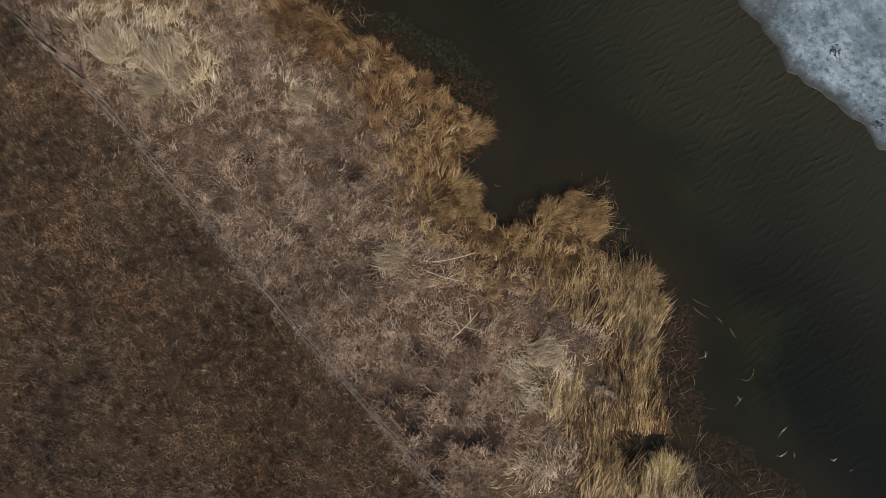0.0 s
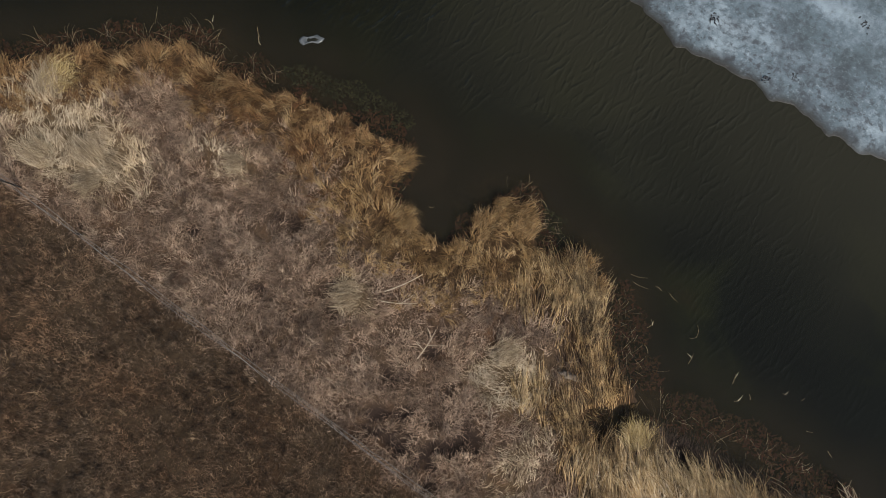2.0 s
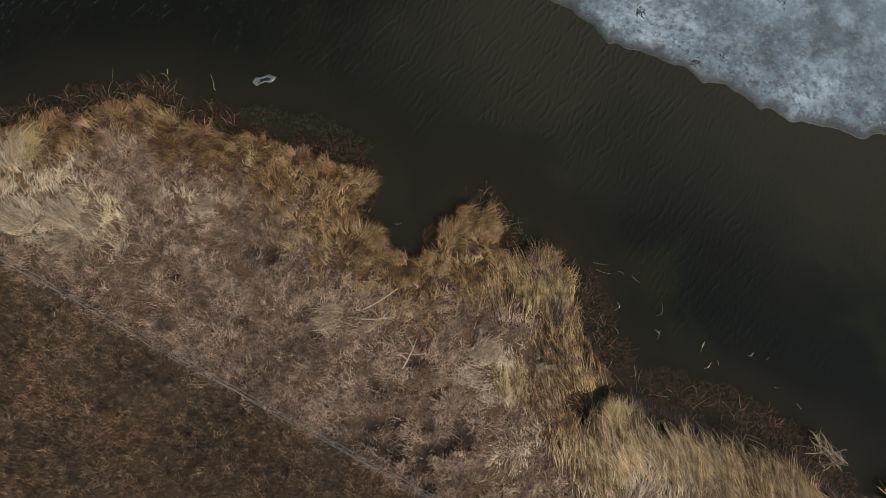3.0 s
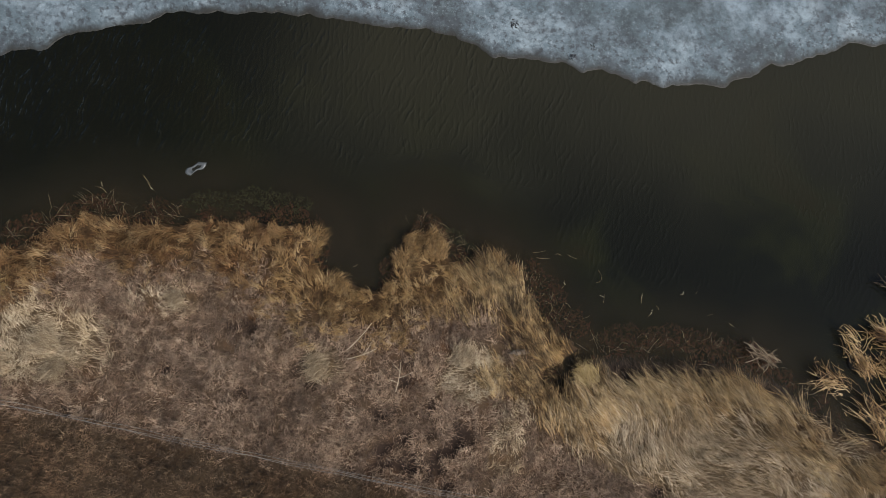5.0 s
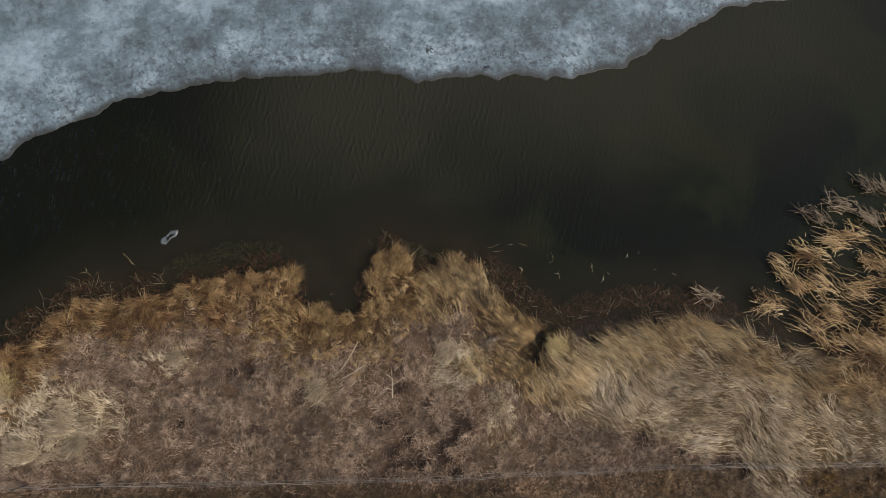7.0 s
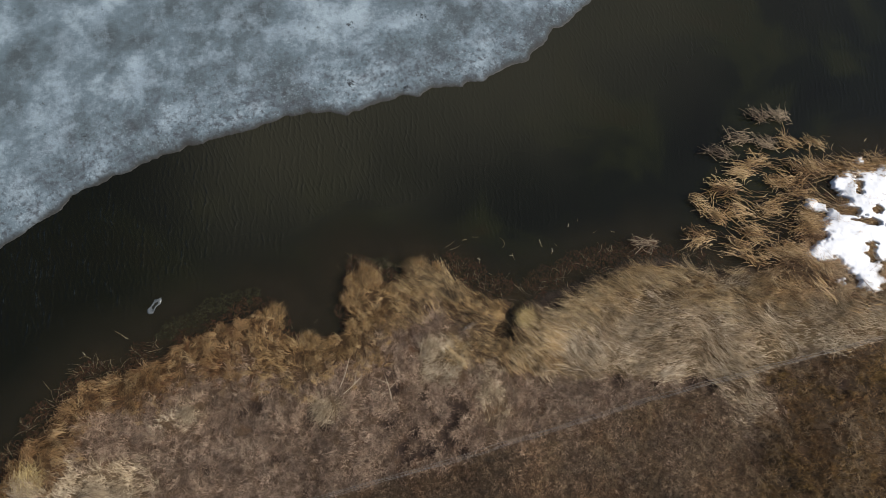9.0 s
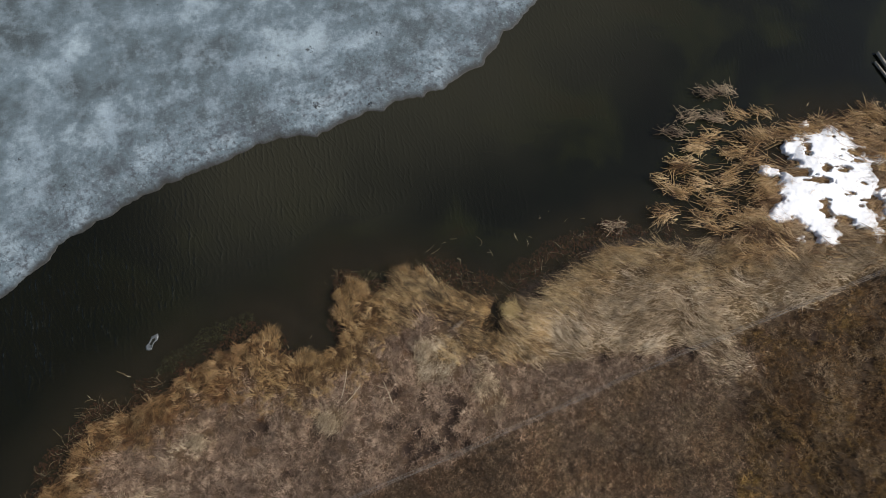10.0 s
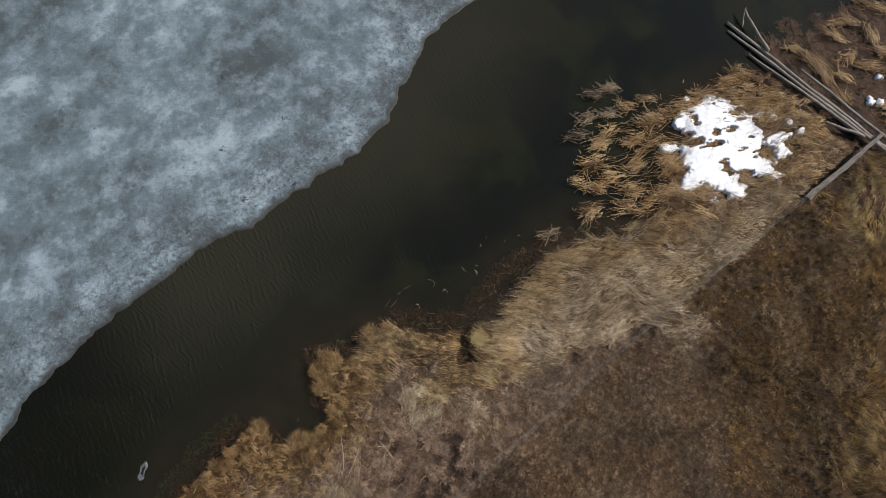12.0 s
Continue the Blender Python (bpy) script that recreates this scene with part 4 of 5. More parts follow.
PALE_TUFT = "pale bleached grass tuft spreading over matted bank"
for tx, ty, r, tall in ((-0.8, -2.15, 0.6, 0.65), (-9.9, -4.2, 0.6, 0.9), (-11.2, -5.2, 0.65, 0.9), (-9.4, -4.7, 0.5, 0.8), (-6.3, -1.3, 0.4, 0.6), (-12.6, -3.5, 0.7, 1.0), (4.0, -0.5, 0.6, 0.7)):
    grass_tuft(tx, ty, r, int(420 * r + 60), tall, BLEACHED, PALE_TUFT, rng.uniform(0, 6.283) if r < 0.7 else 2.3)
grass_tuft(-12.7, -3.1, 0.8, 300, 0.95, STRAW, "large yellow straw sheaf leaning to the water", 1.25)
grass_tuft(8.75, 0.05, 0.5, 420, 0.95, STRAW, "bright yellow straw tuft overhanging the inlet's mouth", 2.5)
for tx, ty in ((1.05, 3.0), (1.7, 3.3), (0.95, 2.2), (2.1, 2.9), (4.2, 3.1), (4.9, 2.8), (-2.3, 2.1), (-1.2, 0.7), (3.4, 2.2)):
    grass_tuft(tx, ty, 0.5, 220, 0.6, GOLD, "golden sedge tuft leaning over the cove", 1.3 + rng.normal(0, 0.5))

along = np.cumsum(np.r_[0, np.hypot(*np.diff(SHORE_FINE, axis=0).T)])
first, last = (along[np.argmin(np.hypot(SHORE_FINE[:, 0] - ex, SHORE_FINE[:, 1] - ey))] for ex, ey in ((-15, -4.3), (18.6, 0.95)))
for at in np.arange(first, last, 1.0):
    tx, ty = np.interp(at, along, SHORE_FINE[:, 0]), np.interp(at, along, SHORE_FINE[:, 1])
    mat, word = (RUST, "rust-brown") if tx < -4.5 else (GOLD, "golden") if tx < 3.2 else (COMB, "dull golden") if tx < 8.3 else (TAN, "straw-coloured")
    tall = rng.uniform(0.25, 0.45)
    grass_tuft(tx + rng.normal(0, 0.06), ty - (0.3 if tx < 8.3 else 1.0), rng.uniform(0.3, 0.5), 150, tall, mat, word + (" sedge tuft at the waterline" if tx < 8.3 else " grass tuft behind the muddy margin"), rng.normal(2.5, 0.5) if tx > 3.2 else rng.normal(2.4, 1.1))


def reed_clump(x, y, radius, lean, label, dense=1.0, mat=REED):
    """Broken reeds bent down in sheaves, the tips together, over a sodden root mat."""
    d = float(inland(np.array([x]), np.array([y]))[0])
    z = max(float(ground_z(np.array([x]), np.array([y]))[0]), -0.3)
    ob = holder("reed_clump", x, y, z, label, "reeds", "reeds by the fallen poles")
    rise = 0.1 - min(z, 0) if d < 0 else 0.1
    k = 2 + int(radius * 6 * dense)
    along, across = rng.normal(-0.1, radius * 0.5, k), rng.normal(0, radius * 0.38, k)
    hx, hy = along * math.cos(lean) - across * math.sin(lean), along * math.sin(lean) + across * math.cos(lean)
    turns, bright, size = lean + rng.normal(0, 0.2, k), rng.random(k), rng.uniform(0.65, 1.1, k)

    bend = rng.normal(0, 0.5, k)

    def sheaf(per, spread, loose):
        who = np.repeat(np.arange(k), per)
        n = len(who)
        a, b = rng.normal(0, spread * 2.2, n), rng.normal(0, spread, n)
        c, q = np.cos(turns[who]), np.sin(turns[who])
        return hx[who] + a * c - b * q, hy[who] + a * q + b * c, turns[who] + rng.normal(0, loose, n), size[who], bright[who], bend[who], n

    bx, by, az, far, tone, curl, n = sheaf(12, 0.12, 0.2)
    v, f = stems(bx - 0.3 * np.cos(az), by - 0.3 * np.sin(az), rng.uniform(rise * 0.5, rise + 0.3, n), far * rng.uniform(0.5, 1.1, n), rng.uniform(0.009, 0.017, n), az, rng.uniform(1.1, 1.5, n), rng.uniform(0.0, 0.5, n), curl + rng.normal(0, 0.3, n), seg=4)
    tagged(part("foliage", mesh_of("foliage", v, f, (tone - 0.5) * 1.4 + 0.55 + rng.normal(0, 0.2, n)), mat, ob), kind="stuff")
    for q in range(8):
        w = int(rng.integers(0, n))
        v, f = stems(bx[w:w + 1], by[w:w + 1], rise, np.array([rng.uniform(0.4, 0.9)]), 0.016, float(az[w]) + rng.normal(0, 0.6), rng.uniform(0.9, 1.35), 0.35, rng.normal(0, 0.5), seg=3)
        part("stalk", mesh_of("stalk", v, f, np.array([rng.uniform(0.5, 1.0)])), mat, ob)
    bx, by, az, far, tone, curl, n = sheaf(14, 0.12, 0.25)
    v, f = blades(bx - 0.15 * np.cos(az), by - 0.15 * np.sin(az), rng.uniform(rise, rise + 0.3, n), far * rng.uniform(0.3, 0.75, n), rng.uniform(0.016, 0.029, n), az, rng.uniform(0.8, 1.3, n), rng.uniform(0.3, 1.2, n), curl + rng.normal(0, 0.6, n), seg=4, floor=0.0)
    tagged(part("leaf_litter", mesh_of("leaf_litter", v, f, (tone - 0.5) * 1.3 + 0.45 + rng.normal(0, 0.25, n)), mat, ob), kind="stuff")
    bx, by, az, far, tone, curl, n = sheaf(3, 0.14, 0.6)
    tx, ty = bx + far * 0.42 * np.cos(az), by + far * 0.42 * np.sin(az)
    v, f = blades(tx, ty, rise + 0.16, rng.uniform(0.14, 0.3, n), rng.uniform(0.022, 0.04, n), az + rng.normal(0, 1.2, n), 1.4, 0.3, seg=2, floor=0.0)
    tagged(part("tip_litter", mesh_of("tip_litter", v, f, 0.6 + 0.4 * tone), mat, ob), kind="stuff")
    bm = bmesh.new()
    bmesh.ops.create_icosphere(bm, subdivisions=2, radius=1.0)
    for w in bm.verts:
        k = 1 + 0.25 * noise.noise(Vector((w.co.x * 2 + x, w.co.y * 2 + y, w.co.z)))
        w.co = (w.co.x * radius * 0.5 * k, w.co.y * radius * 0.5 * k, w.co.z * 0.12 + (rise - 0.1))
    part("root_mat", bm, CLOD, ob, "dark sodden root mat")
    return ob


IN_WATER = "golden-brown broken reeds standing in dark water"
for cx, cy, r in ((22.9, 8.05, 0.35), (21.85, 8.15, 0.3), (20.7, 7.3, 0.4), (21.95, 6.8, 0.4), (19.7, 6.5, 0.5), (21.1, 5.8, 0.5), (19.15, 4.9, 0.65), (20.2, 5.5, 0.4), (18.4, 3.6, 0.75), (17.3, 2.65, 0.55), (19.3, 1.8, 0.7), (21.2, 3.6, 0.7), (23.1, 4.0, 0.75), (23.6, 5.5, 0.6), (24.6, 5.2, 0.5), (22.9, 2.5, 0.8), (20.9, 1.2, 0.6), (22.2, 4.9, 0.55), (23.1, 6.7, 0.35), (24.5, 6.4, 0.18), (20.3, 2.5, 0.6), (19.7, 3.7, 0.45), (21.8, 1.7, 0.6), (14.7, 2.75, 0.12)):
    dead = cy > 6.7 or cx < 15 or (cx, cy) == (19.7, 6.5)
    reed_clump(cx, cy, r * (0.7 if dead else 0.9), 2.88 + rng.normal(0, 0.15), "grey broken reeds standing in dark water" if dead else IN_WATER, 0.7 if dead else 1.0, GREY_REED if dead else REED)
for cx, cy, r in ((27.6, 5.0, 0.5), (29.6, 4.8, 0.65), (30.9, 4.7, 0.8), (31.1, 3.3, 1.0), (31.5, 1.8, 0.9), (32.2, 0.5, 0.8), (31.0, -0.6, 0.9), (26.0, 5.0, 0.4), (21.8, 0.9, 0.8), (22.6, 0.1, 0.8), (20.8, -0.3, 0.6), (23.3, 2.6, 0.8), (30.2, -1.5, 0.9), (28.3, -1.5, 0.8), (29.9, 2.4, 0.7)):
    reed_clump(cx, cy, r, 2.8 + rng.normal(0, 0.35), "golden flattened reeds beside the snow patch", 1.3)
for cx, cy, r in ((34.8, 4.6, 0.5), (35.4, 3.2, 0.6), (35.3, 2.3, 0.6), (37.9, 3.9, 0.4), (37.7, 2.4, 0.7), (38.4, 1.5, 0.8), (39.8, 1.6, 0.9), (36.4, 1.6, 0.45), (40.2, 2.9, 0.7), (38.7, 4.4, 0.35), (39.5, 4.2, 0.4), (42.2, 3.9, 0.8), (41.6, 4.8, 0.4), (38.9, 0.4, 0.8), (37.2, -1.6, 0.8), (35.4, 0.3, 0.5), (40.6, 0.4, 0.9), (39.6, -1.4, 0.9), (41.8, -1.2, 1.0)):
    reed_clump(cx, cy, r * 0.62, 2.6 + rng.normal(0, 0.5), "golden reed clump in reddish marsh water")


def fallen_stalks(name, label, spots, count, z0):
    """Long straight stalks lying over one another."""
    x, y = np.zeros(0), np.zeros(0)
    for cx, cy, rx, ry in spots:
        a, q = rng.uniform(0, 6.283, count), np.sqrt(rng.random(count))
        x, y = np.r_[x, cx + rx * q * np.cos(a)], np.r_[y, cy + ry * q * np.sin(a)]
    keep = fbm(x, y, 0.8, 190) > 0.42
    x, y = x[keep], y[keep]
    n = len(x)
    lie = 2.75 + (fbm(x, y, 1.6, 191) - 0.5) * 2.4 + rng.normal(0, 0.25, n) + np.pi * (rng.random(n) < 0.3)
    z = np.maximum(ground_z(x, y), -0.05) + rng.uniform(0.05, z0, n)
    v, f = stems(x, y, z, rng.uniform(0.5, 1.3, n), rng.uniform(0.009, 0.018, n), lie, rng.uniform(1.4, 1.62, n), rng.normal(0, 0.1, n), rng.normal(0, 0.15, n))
    thing(name, mesh_of(name, v, f), REED, label, "reeds", "stuff")


fallen_stalks("fallen_reeds", "fallen golden reed stalks lying in dark shallows", ((21.8, 4.4, 2.2, 2.0), (20.6, 3.0, 1.8, 1.6), (23.6, 4.2, 1.6, 1.4)), 100, 0.3)
fallen_stalks("fallen_reeds", "fallen reed stalks strewn over the snowy reedbed", ((29.5, 3.6, 2.0, 1.6), (30.5, 1.0, 1.6, 1.8), (26.8, 4.8, 1.5, 0.5), (27.0, -1.9, 3.0, 0.9)), 260, 0.4)

# ---- snow ----


THAWED = [(25.9, 2.2, 0.75, 0.17), (27.4, 2.3, 0.4, 0.17), (27.2, 0.92, 0.33, 0.19), (25.73, 0.95, 0.3, 0.2), (25.55, 0.55, 0.3, 0.24), (26.55, 2.65, 0.28, 0.17), (28.35, 3.1, 0.4, 0.15), (26.1, 3.95, 0.22, 0.5), (27.66, 4.15, 0.14, 0.16), (26.3, -0.1, 0.5, 0.2), (28.0, 0.25, 0.5, 0.22), (28.2, 1.32, 0.2, 0.12), (25.1, 2.9, 0.5, 0.28), (28.4, 2.55, 0.3, 0.1), (27.6, 3.05, 0.26, 0.13)]


def snow(poly, label, thick=0.05, rag=0.4, lift=0.2):
    ring = np.array(poly, float)
    a, b = ring.min(0) - 0.4, ring.max(0) + 0.4
    s = 0.045
    xs, ys = np.arange(a[0], b[0], s), np.arange(a[1], b[1], s)
    x, y = np.meshgrid(xs, ys, indexing="ij")
    h = polygon_distance(x, y, ring) + (fbm(x, y, 0.6, 160, 4) - 0.5) * 2.6 * rag + 0.05
    u, w = x * 0.93 - y * 0.38, x * 0.38 + y * 0.93
    gaps = np.zeros(x.shape)
    for cx, cy, rx, ry in THAWED:
        e = np.hypot(((x - cx) * 0.93 - (y - cy) * 0.38) / rx, ((x - cx) * 0.38 + (y - cy) * 0.93) / ry)
        gaps = np.maximum(gaps, 1 - smooth(e + (fbm(u * 0.3, w, 0.13, 169) - 0.5) * 2.6, 0.75, 1.0))
    h = h - gaps * (0.35 + np.clip(h, 0, None)) + (fbm(u * 0.3, w, 0.2, 170, 3) - 0.5) * 0.5 + (fbm(x, y, 0.17, 171, 2) - 0.5) * 0.3 + 0.06
    g = np.maximum(ground_z(x, y), 0.0)
    top = g + lift * (0.5 + 0.5 * smooth(h, 0.0, 0.16)) + thick * np.sqrt(np.clip(h, 0, 0.6) / 0.6) + 0.03 * vnoise(x, y, 0.22, 167)
    ny = len(ys)
    ok = h > 0
    cell = ok[:-1, :-1] & ok[1:, :-1] & ok[1:, 1:] & ok[:-1, 1:]
    v = np.stack([x, y, top], -1).reshape(-1, 3)
    v[:, :2] += (rng.random((len(v), 2)) - 0.5) * s * 0.5
    low = v.copy()
    low[:, 2] = g.ravel() - 0.02
    verts, n = np.concatenate([v, low]), len(v)
    left = set(zip(*(c.tolist() for c in np.nonzero(cell))))
    while left:
        todo, piece = [left.pop()], []
        while todo:
            p, q = todo.pop()
            piece.append((p, q))
            for e in ((p + 1, q), (p - 1, q), (p, q + 1), (p, q - 1)):
                if e in left:
                    left.discard(e)
                    todo.append(e)
        if len(piece) < 14:
            continue
        i = np.array([p * ny + q for p, q in sorted(piece)])
        quads = np.stack([i, i + ny, i + ny + 1, i + 1], 1)
        edges = {(int(q[k]), int(q[(k + 1) % 4])) for q in quads for k in range(4)}
        walls = np.array(sorted((e[1], e[0], e[0] + n, e[1] + n) for e in edges if (e[1], e[0]) not in edges), int)
        used, inverse = np.unique(np.concatenate([quads, walls]), return_inverse=True)
        me = mesh_of("snow_patch", verts[used], inverse.reshape(-1, 4))
        thing("snow_patch", me, SNOW, label if len(piece) > 600 else "small crust of old snow among reeds", "snow", "", "snow remains")


snow(SNOW_RING, "bright white leftover snow on flattened reeds", 0.09, 0.24)
snow(SNOW_ARM, "small crust of old snow among reeds", 0.06, 0.12, 0.26)
for sx, sy, sr in ((23.51, 3.45, 0.13), (23.9, 3.2, 0.1), (29.75, 2.35, 0.2), (30.45, 1.78, 0.16), (27.84, -1.3, 0.26), (31.0, 0.85, 0.14), (26.66, 5.17, 0.14), (31.15, 0.1, 0.2), (24.0, -0.4, 0.14), (36.7, -0.7, 0.22), (38.6, 0.35, 0.16), (37.3, -1.0, 0.14), (25.5, 3.7, 0.2)):
    ring = [(sx + sr * (1.6 if k % 2 else 1.2) * math.cos(k * 1.047), sy + sr * math.sin(k * 1.047)) for k in range(6)]
    snow(ring, "small crust of old snow among reeds", 0.03, 0.14, 0.22)


def stalks_on_snow():
    """A few stalks that the snow lies round."""
    x, y = rng.uniform(22.5, 29.5, 420), rng.uniform(-1.1, 5.0, 420)
    keep = (polygon_distance(x, y, SNOW_RING) > -0.3) & (fbm(x, y, 0.7, 193) > 0.5)
    for cx, cy, rx, ry in THAWED:
        k = int(60 + 500 * rx * ry)
        x, y = np.r_[x, cx + rng.normal(0, 0.45, k) * rx], np.r_[y, cy - 0.35 * rng.normal(0, 0.3, k) * rx + rng.normal(0, 0.5, k) * ry]
        keep = np.r_[keep, np.ones(k, bool)]
    x, y = x[keep], y[keep]
    n = len(x)
    v, f = stems(x, y, ground_z(x, y) + rng.uniform(0.12, 0.27, n), rng.uniform(0.2, 0.55, n), rng.uniform(0.006, 0.012, n), 2.75 + rng.normal(0, 0.45, n) + np.pi * (rng.random(n) < 0.4), rng.uniform(1.4, 1.57, n), rng.normal(0, 0.1, n), rng.normal(0, 0.2, n))
    thing("fallen_reeds", mesh_of("fallen_reeds", v, f), REED, "thin dead stalks poking out of old snow", "reeds", "stuff")


stalks_on_snow()

# ---- fallen poles ----


def pole(a, b, r, label, square=False):
    a, b = Vector(a), Vector(b)
    ob = holder("weathered_plank" if square else "weathered_pole", *a, label, "plank" if square else "pole", "fallen poles at the shore")
    way = b - a
    side = way.cross(Vector((0, 0, 1))).normalized()
    up = side.cross(way).normalized()
    bm = bmesh.new()
    rings, k = [], 8 if not square else 4
    count = max(6, int(way.length / 0.5))
    for i in range(count + 1):
        t = i / count
        wave = 0.1 * noise.noise(Vector((t * 3.5, a.x, b.y)))
        rr = r * (1 - 0.35 * t) * (1 + 0.10 * noise.noise(Vector((t * 9, a.y, 2))))
        ring = []
        for j in range(k):
            q = 2 * math.pi * (j + 0.5) / k
            jag = 1 + 0.5 * noise.noise(Vector((t * 11, j * 1.7, a.x)))
            sq = (1.35, 0.5) if square else (1, 1)
            off = side * (math.cos(q) * rr * jag * sq[0] + wave) + up * math.sin(q) * rr * jag * sq[1]
            end = way.normalized() * (0.12 * noise.noise(Vector((j * 2.1, a.y, i))) if i in (0, count) else 0)
            ring.append(bm.verts.new(way * t + off + end))
        rings.append(ring)
    for p, q in zip(rings, rings[1:]):
        for j in range(k):
            bm.faces.new((p[j], p[(j + 1) % k], q[(j + 1) % k], q[j]))
    bm.faces.new(rings[0][::-1])
    bm.faces.new(rings[-1])
    bmesh.ops.recalc_face_normals(bm, faces=bm.faces)
    part("shaft", bm, BOARD if square else TIMBER, ob, flat=square)
    for t in () if square else (0.18, 0.43, 0.71):
        bm = bmesh.new()
        spot = way * t + up * r * 0.75 * (0.5 if square else 1)
        bmesh.ops.create_icosphere(bm, subdivisions=1, radius=r * 0.28, matrix=Matrix.Translation(spot))
        part("knot", bm, TIMBER, ob)


GREY = "long weathered grey pole lying across the reeds"
pole((35.6, -6.2, 0.52), (32.48, 8.05, 0.12), 0.125, GREY)
pole((35.15, -4.6, 0.46), (32.15, 7.6, 0.08), 0.115, GREY)
pole((34.3, -2.0, 0.42), (32.2, 5.65, 0.10), 0.105, GREY)
pole((33.25, 5.2, 0.36), (33.78, 8.1, 0.46), 0.1, "short grey pole propped on the others")
pole((33.05, 7.3, 0.24), (33.9, 8.2, 0.5), 0.04, "thin grey stick leaning on the pole tips")
pole((35.9, -5.0, 0.45), (34.2, 3.2, 0.36), 0.105, GREY)
pole((34.35, -2.15, 0.46), (32.95, -0.2, 0.4), 0.10, "short broken grey pole end")
pole((28.5, -3.2, 0.50), (35.1, -2.6, 0.74), 0.17, "wide weathered grey plank resting on the poles", True)

# ---- fence ----


def fence():
    ob = holder("wire_fence", -12, -6.5, 0.3, "sagging old wire fence along the field edge", "fence")

    def strand(side, height):
        xs = np.arange(-24, 28.6, 0.4)
        line = np.interp(xs, FENCE[:, 0], FENCE[:, 1]) + side + (fbm(xs, xs * 0, 1.5, 171 + int(side * 90)) - 0.5) * 0.16
        zs = ground_z(xs, line) + height * (1 - 0.6 * smooth(xs, -9, -5)) + 0.14 + 0.16 * smooth(xs, 8, 17)
        cu = bpy.data.curves.new("wire", "CURVE")
        cu.dimensions, cu.bevel_depth, cu.bevel_resolution = "3D", 0.0075, 1
        sp = cu.splines.new("POLY")
        sp.points.add(len(xs) - 1)
        for p, x, y, z in zip(sp.points, xs, line, zs):
            p.co = (x + 12, y + 6.5, z - 0.3, 1)
        tmp = bpy.data.objects.new("wire", cu)
        me = bpy.data.meshes.new_from_object(tmp)
        bpy.data.objects.remove(tmp)
        me.materials.clear()
        part("wire", me, WIRE, ob)

    strand(-0.07, 0.18)
    strand(0.07, 0.3)
    strand(0.0, 0.42)
    for px in (-18.6, -17.3, -16.0, -14.73, -13.46, -12.25, -10.98, -8.34):
        py = float(np.interp(px, FENCE[:, 0], FENCE[:, 1]))
        pz = float(ground_z(np.array([px]), np.array([py]))[0])
        tall = 0.5 if px > -9 else 1.05
        bm = bmesh.new()
        for sx, sy in ((0.05, 0.015), (0.015, 0.05)):
            bmesh.ops.create_cube(bm, size=1, matrix=Matrix.Translation((px + 12, py + 6.5, pz - 0.3 + tall / 2 - 0.1)) @ Matrix.Diagonal((sx, sy, tall + 0.2, 1)))
        for h in (0.3, 0.6, 0.9):
            if h < tall:
                bmesh.ops.create_cube(bm, size=1, matrix=Matrix.Translation((px + 12, py + 6.5 + 0.02, pz - 0.3 + h)) @ Matrix.Diagonal((0.06, 0.03, 0.03, 1)))
        part("post", bm, STEEL, ob, "dark thin steel post")


fence()

# ---- small things ----


def floating_stem(x, y, length, turn, kink):
    ob = holder("floating_stem", x, y, 0.0, "pale broken reed stem floating on dark water", "reed stem", "floating reed stems")
    a = radians(turn)
    v, f = stems(np.array([0.0]), np.array([0.0]), 0.01, np.array([length * 0.7]), 0.009, a, 1.53, -0.06, radians(kink), seg=4)
    part("stem", mesh_of("stem", v, f), TAN, ob)
    if rng.random() < 0.6:
        return
    m = 1
    v, f = blades(np.full(m, math.cos(a) * length * 0.4), np.full(m, math.sin(a) * length * 0.4), 0.012, rng.uniform(0.12, 0.25, m), 0.02, a + rng.normal(0, 1.0, m), 1.3, 0.25, 0.4, seg=2)
    part("leaves", mesh_of("leaves", v, f), PALE, ob)


for sx, sy, ln, tr, kk in ((8.25, 3.75, 0.55, 100, 60), (8.1, 3.6, 0.35, 20, 80), (9.95, 3.35, 0.45, 105, 10), (5.5, 4.0, 0.75, 15, 30), (5.7, 3.85, 0.7, 5, 25), (6.55, 4.2, 0.35, 160, 70), (6.8, 4.3, 0.5, -20, 30), (-9.05, 2.5, 0.6, -40, 20), (-8.8, 2.3, 0.5, -50, 40), (-10.1, 1.5, 0.7, 140, 80), (-1.75, 1.4, 0.25, 60, 90), (-0.76, 1.54, 0.3, 10, 80), (8.55, 2.95, 0.5, 95, 15), (11.3, 4.1, 0.2, 10, 20), (11.87, 4.3, 0.18, 70, 20), (12.5, 3.65, 0.28, 20, 20), (13.35, 3.6, 0.3, -30, 20), (10.3, 2.95, 0.3, 40, 70), (10.65, 3.3, 0.25, 120, 50), (11.8, 2.55, 0.5, 100, 60), (14.8, 2.95, 0.7, 130, 50), (14.9, 2.8, 0.6, 170, 40), (7.4, 2.4, 0.4, 130, 60), (6.9, 3.0, 0.5, 60, 70)):
    floating_stem(sx, sy, ln, tr, kk)


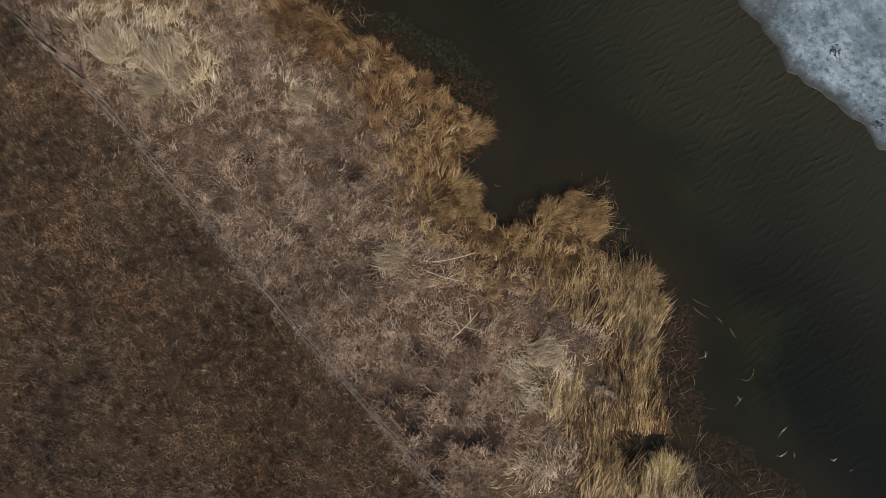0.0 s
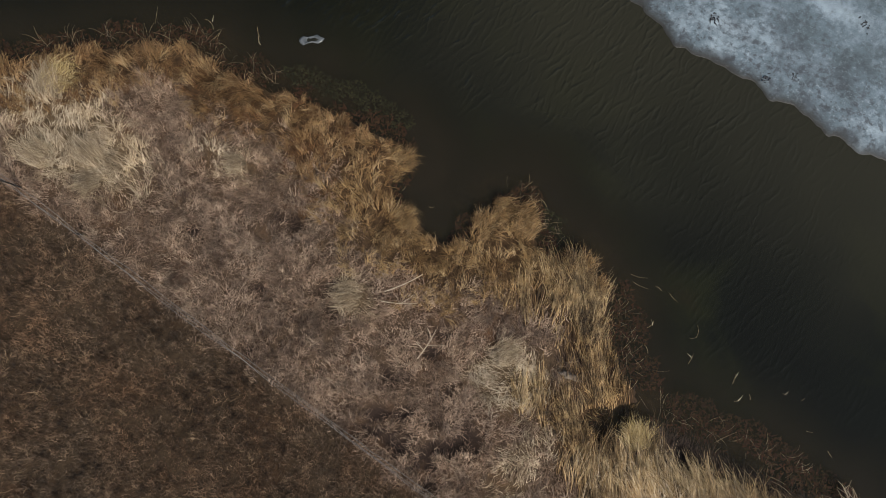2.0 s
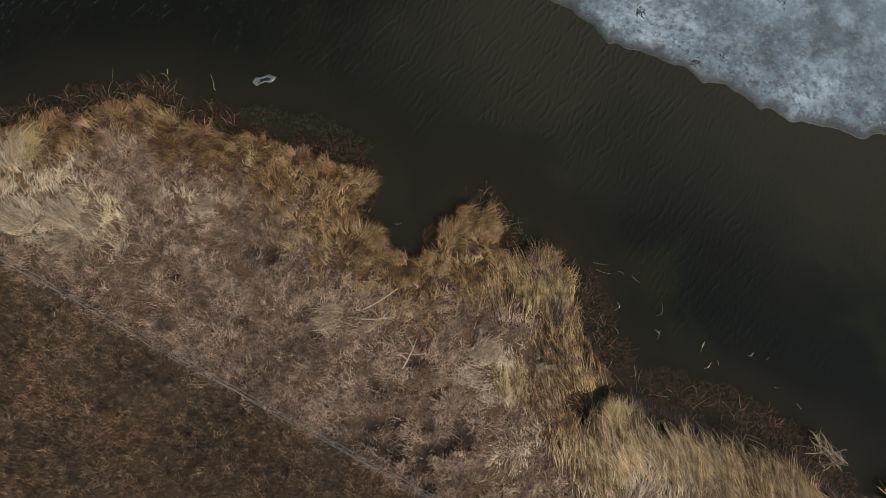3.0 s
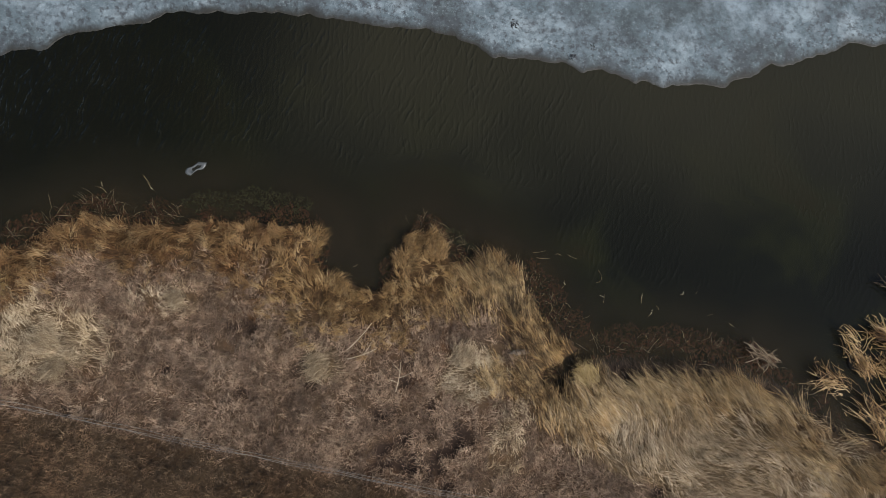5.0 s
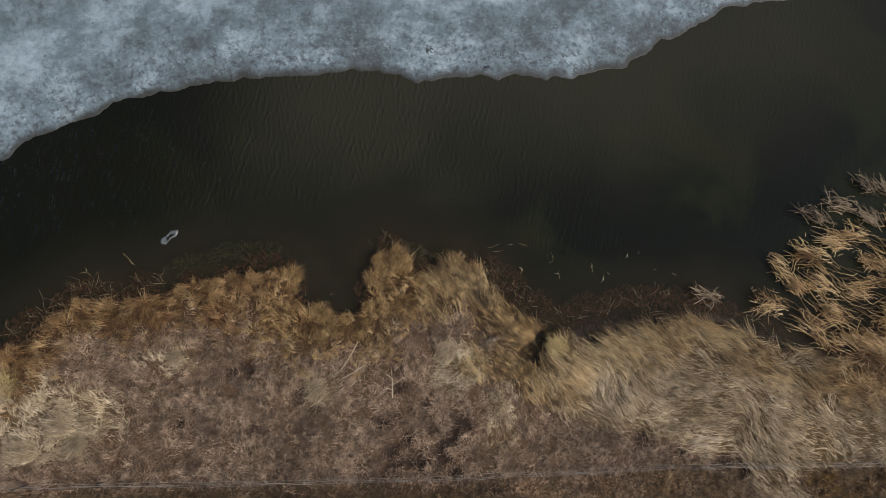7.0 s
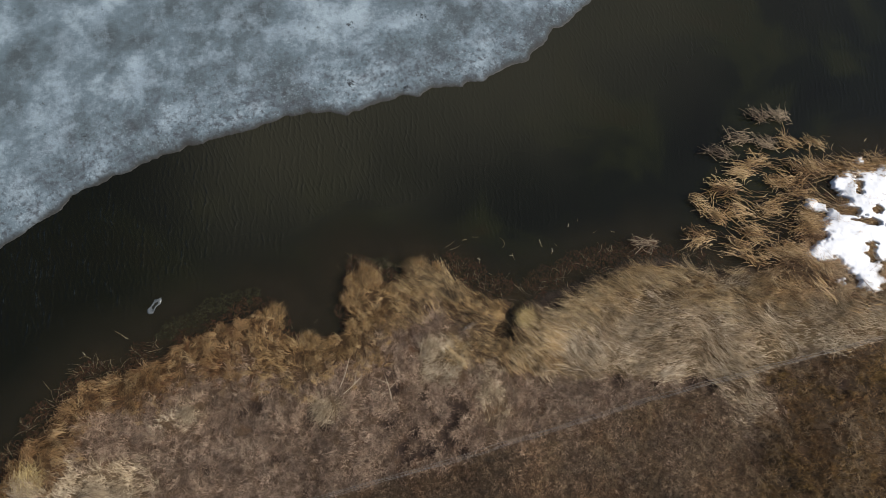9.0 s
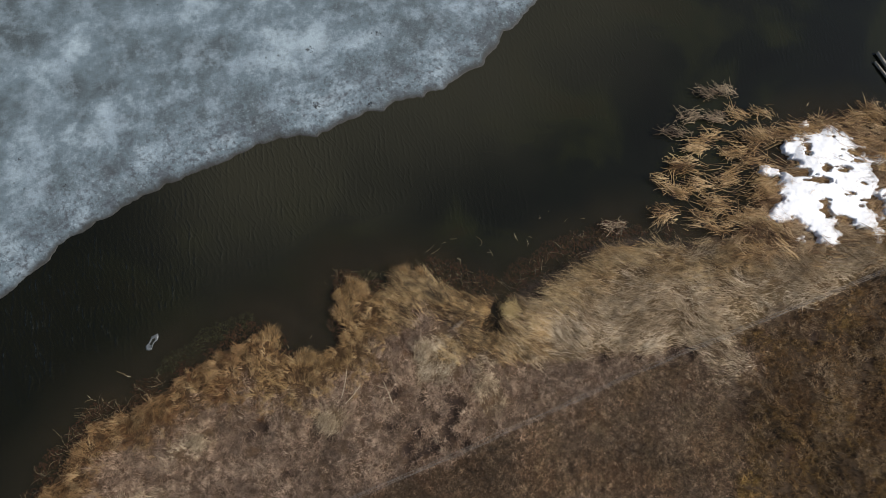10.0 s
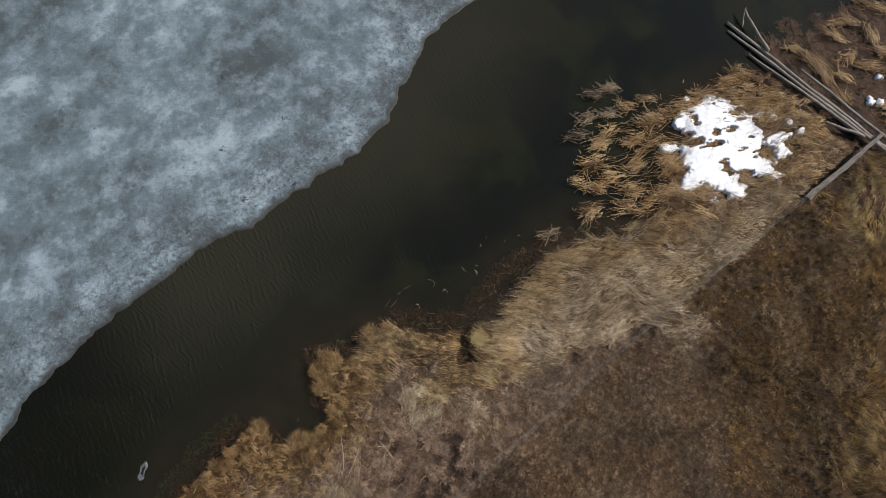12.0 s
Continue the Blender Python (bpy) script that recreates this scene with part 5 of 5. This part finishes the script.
def emergent_stems():
    """Bent single stalks that reach out over the water along the edge."""
    for ex, ey in ((-10.6, 0.9), (-10.0, 1.1), (-9.6, 0.9), (-11.8, -0.2), (-12.6, -0.9), (-13.4, -1.8), (-8.2, 1.3), (6.6, 2.3), (7.2, 1.9), (5.9, 2.8), (1.4, 3.9), (2.0, 3.7), (9.0, 1.3), (10.6, 1.8), (12.0, 2.1), (13.0, 2.5), (15.0, 2.5), (16.8, 1.9), (-11.2, 0.4), (-9.2, 1.0), (-7.4, 1.6), (-14.0, -2.6), (4.8, 3.4), (3.0, 3.3)):
        ob = holder("reed_stalk", ex, ey, 0.0, "bent dead reed stalks rising from the shallows", "reed stalk", "single reed stalks")
        for k in range(13):
            v, f = stems(rng.normal(0, 0.28, 1), rng.normal(0, 0.16, 1), -0.1, rng.uniform(0.25, 0.6, 1), 0.006, rng.normal(2.2, 1.1), rng.uniform(0.5, 1.1), rng.uniform(0.5, 1.3), rng.normal(0, 0.7), seg=3)
            part("stem", mesh_of("stem", v, f), TAN if k % 3 else GREY_REED, ob)


emergent_stems()


def lump(name, x, y, z, size, mat, label, category, seed, group="", kind=3):
    bm = bmesh.new()
    bmesh.ops.create_icosphere(bm, subdivisions=kind, radius=1.0)
    for w in bm.verts:
        k = 1 + 0.6 * noise.noise(w.co * 1.6 + Vector((seed, 0, 0))) + 0.55 * noise.noise(w.co * 4.5 + Vector((0, seed, 0)))
        w.co = (w.co.x * size[0] * k, w.co.y * size[1] * k, w.co.z * size[2] * k)
    me = bpy.data.meshes.new(name)
    bm.to_mesh(me)
    bm.free()
    ob = thing(name, me, mat, label, category, "", group)
    ob.location = (x, y, z)
    ob.rotation_euler = (0, 0, seed)
    return ob


def debris(x, y, size):
    """A ragged scatter of dark flakes melted into the ice."""
    bm = bmesh.new()
    for k in range(16):
        q, r = rng.uniform(0, 6.283), abs(rng.normal(0, 0.5)) * size
        m = Matrix.Translation((r * math.cos(q) * 1.5, r * math.sin(q), 0.0)) @ Matrix.Rotation(rng.uniform(0, 3.14), 4, "Z") @ Matrix.Diagonal((size * rng.uniform(0.08, 0.34), size * rng.uniform(0.04, 0.13), 0.006, 1))
        for w in bmesh.ops.create_icosphere(bm, subdivisions=1, radius=1.0, matrix=m)["verts"]:
            w.co += noise.noise_vector(w.co * 14 / size * 0.3) * size * 0.05
            w.co.z *= 0.3
    me = bpy.data.meshes.new("ice_debris")
    bm.to_mesh(me)
    bm.free()
    ob = thing("ice_debris", me, GRIME, "dark grimy scraps of debris frozen into ice", "debris", "", "debris on the ice")
    ob.location = (x, y, 0.066)
    ob.rotation_euler = (0, 0, x)


for lx, ly, size in ((-9.77, 11.4, 0.2), (-11.4, 13.2, 0.16), (2.3, 12.4, 0.3), (2.7, 15.5, 0.26), (4.7, 19.4, 0.2), (6.3, 15.6, 0.26), (5.3, 16.8, 0.13), (-3.2, 21.5, 0.2), (-4.6, 21.3, 0.12), (4.9, 11.9, 0.22), (2.45, 14.3, 0.1), (5.6, 12.6, 0.18)):
    debris(lx, ly, size * 0.9)


def floe():
    bm = bmesh.new()
    rim = []
    for k in range(14):
        q = 2 * math.pi * k / 14
        r = 1 + 0.35 * noise.noise(Vector((math.cos(q) * 1.5, math.sin(q) * 1.5, 4)))
        rim.append((0.48 * r * math.cos(q), 0.24 * r * math.sin(q) * (0.6 if abs(math.cos(q)) < 0.3 else 1)))
    low = [bm.verts.new((x * 1.04, y * 1.04, -0.03)) for x, y in rim]
    mid = [bm.verts.new((x, y, 0.015)) for x, y in rim]
    top = [bm.verts.new((x * 0.8, y * 0.75, 0.03 + 0.012 * noise.noise(Vector((x * 9, y * 9, 0))))) for x, y in rim]
    for a, b in ((low, mid), (mid, top)):
        for k in range(14):
            bm.faces.new((a[k], a[(k + 1) % 14], b[(k + 1) % 14], b[k]))
    sunk = [bm.verts.new((x * 0.3 + 0.08, y * 0.3, -0.012)) for x, y in rim]
    for k in range(14):
        bm.faces.new((top[k], top[(k + 1) % 14], sunk[(k + 1) % 14], sunk[k]))
    bm.faces.new(sunk)
    bm.faces.new(low[::-1])
    me = bpy.data.meshes.new("ice_floe")
    bm.to_mesh(me)
    bm.free()
    ob = thing("ice_floe", me, FLOE, "small grey ice fragment drifting near the shore", "ice floe")
    ob.matrix_world = pose(-7.4, 3.3, 0, 0, 0, 46) @ Matrix.Diagonal((0.8, 0.85, 1, 1))


floe()
drift = lump("driftwood", 5.9, 0.26, 0.33, (0.32, 0.1, 0.08), DRIFT, "short bleached driftwood chunk on the bank", "driftwood", 2.6)
drift.rotation_euler = (0, 0.1, 0.35)


def branch(points, label):
    a = Vector(points[0])
    ob = holder("dead_branch", *a, label, "branch", "dead branches")
    for i, (p, q) in enumerate(zip(points[0::2], points[1::2])):
        p, q = Vector(p) - a, Vector(q) - a
        w = q - p
        v, f = stems(np.array([p.x]), np.array([p.y]), p.z, np.array([w.length]), 0.022 if i == 0 else 0.014, math.atan2(w.y, w.x), math.acos(w.z / w.length), 0.12, 0.25, seg=5)
        part("bough" if i == 0 else "twig", mesh_of("twig", v, f), PALE, ob)


branch([(0.0, -1.41, 0.5), (0.67, -0.3, 0.55)], "pale bare branch lying on the grass")
branch([(0.1, -1.7, 0.5), (1.05, -1.15, 0.52), (0.6, -1.4, 0.5), (0.8, -0.9, 0.6)], "pale bare branch lying on the grass")
branch([(2.08, -2.3, 0.45), (2.05, -1.25, 0.55), (2.05, -1.8, 0.48), (2.5, -1.5, 0.6), (2.05, -1.6, 0.48), (1.7, -1.35, 0.6), (2.1, -2.0, 0.46), (1.7, -1.9, 0.6)], "forked dead branch over a dark hollow")
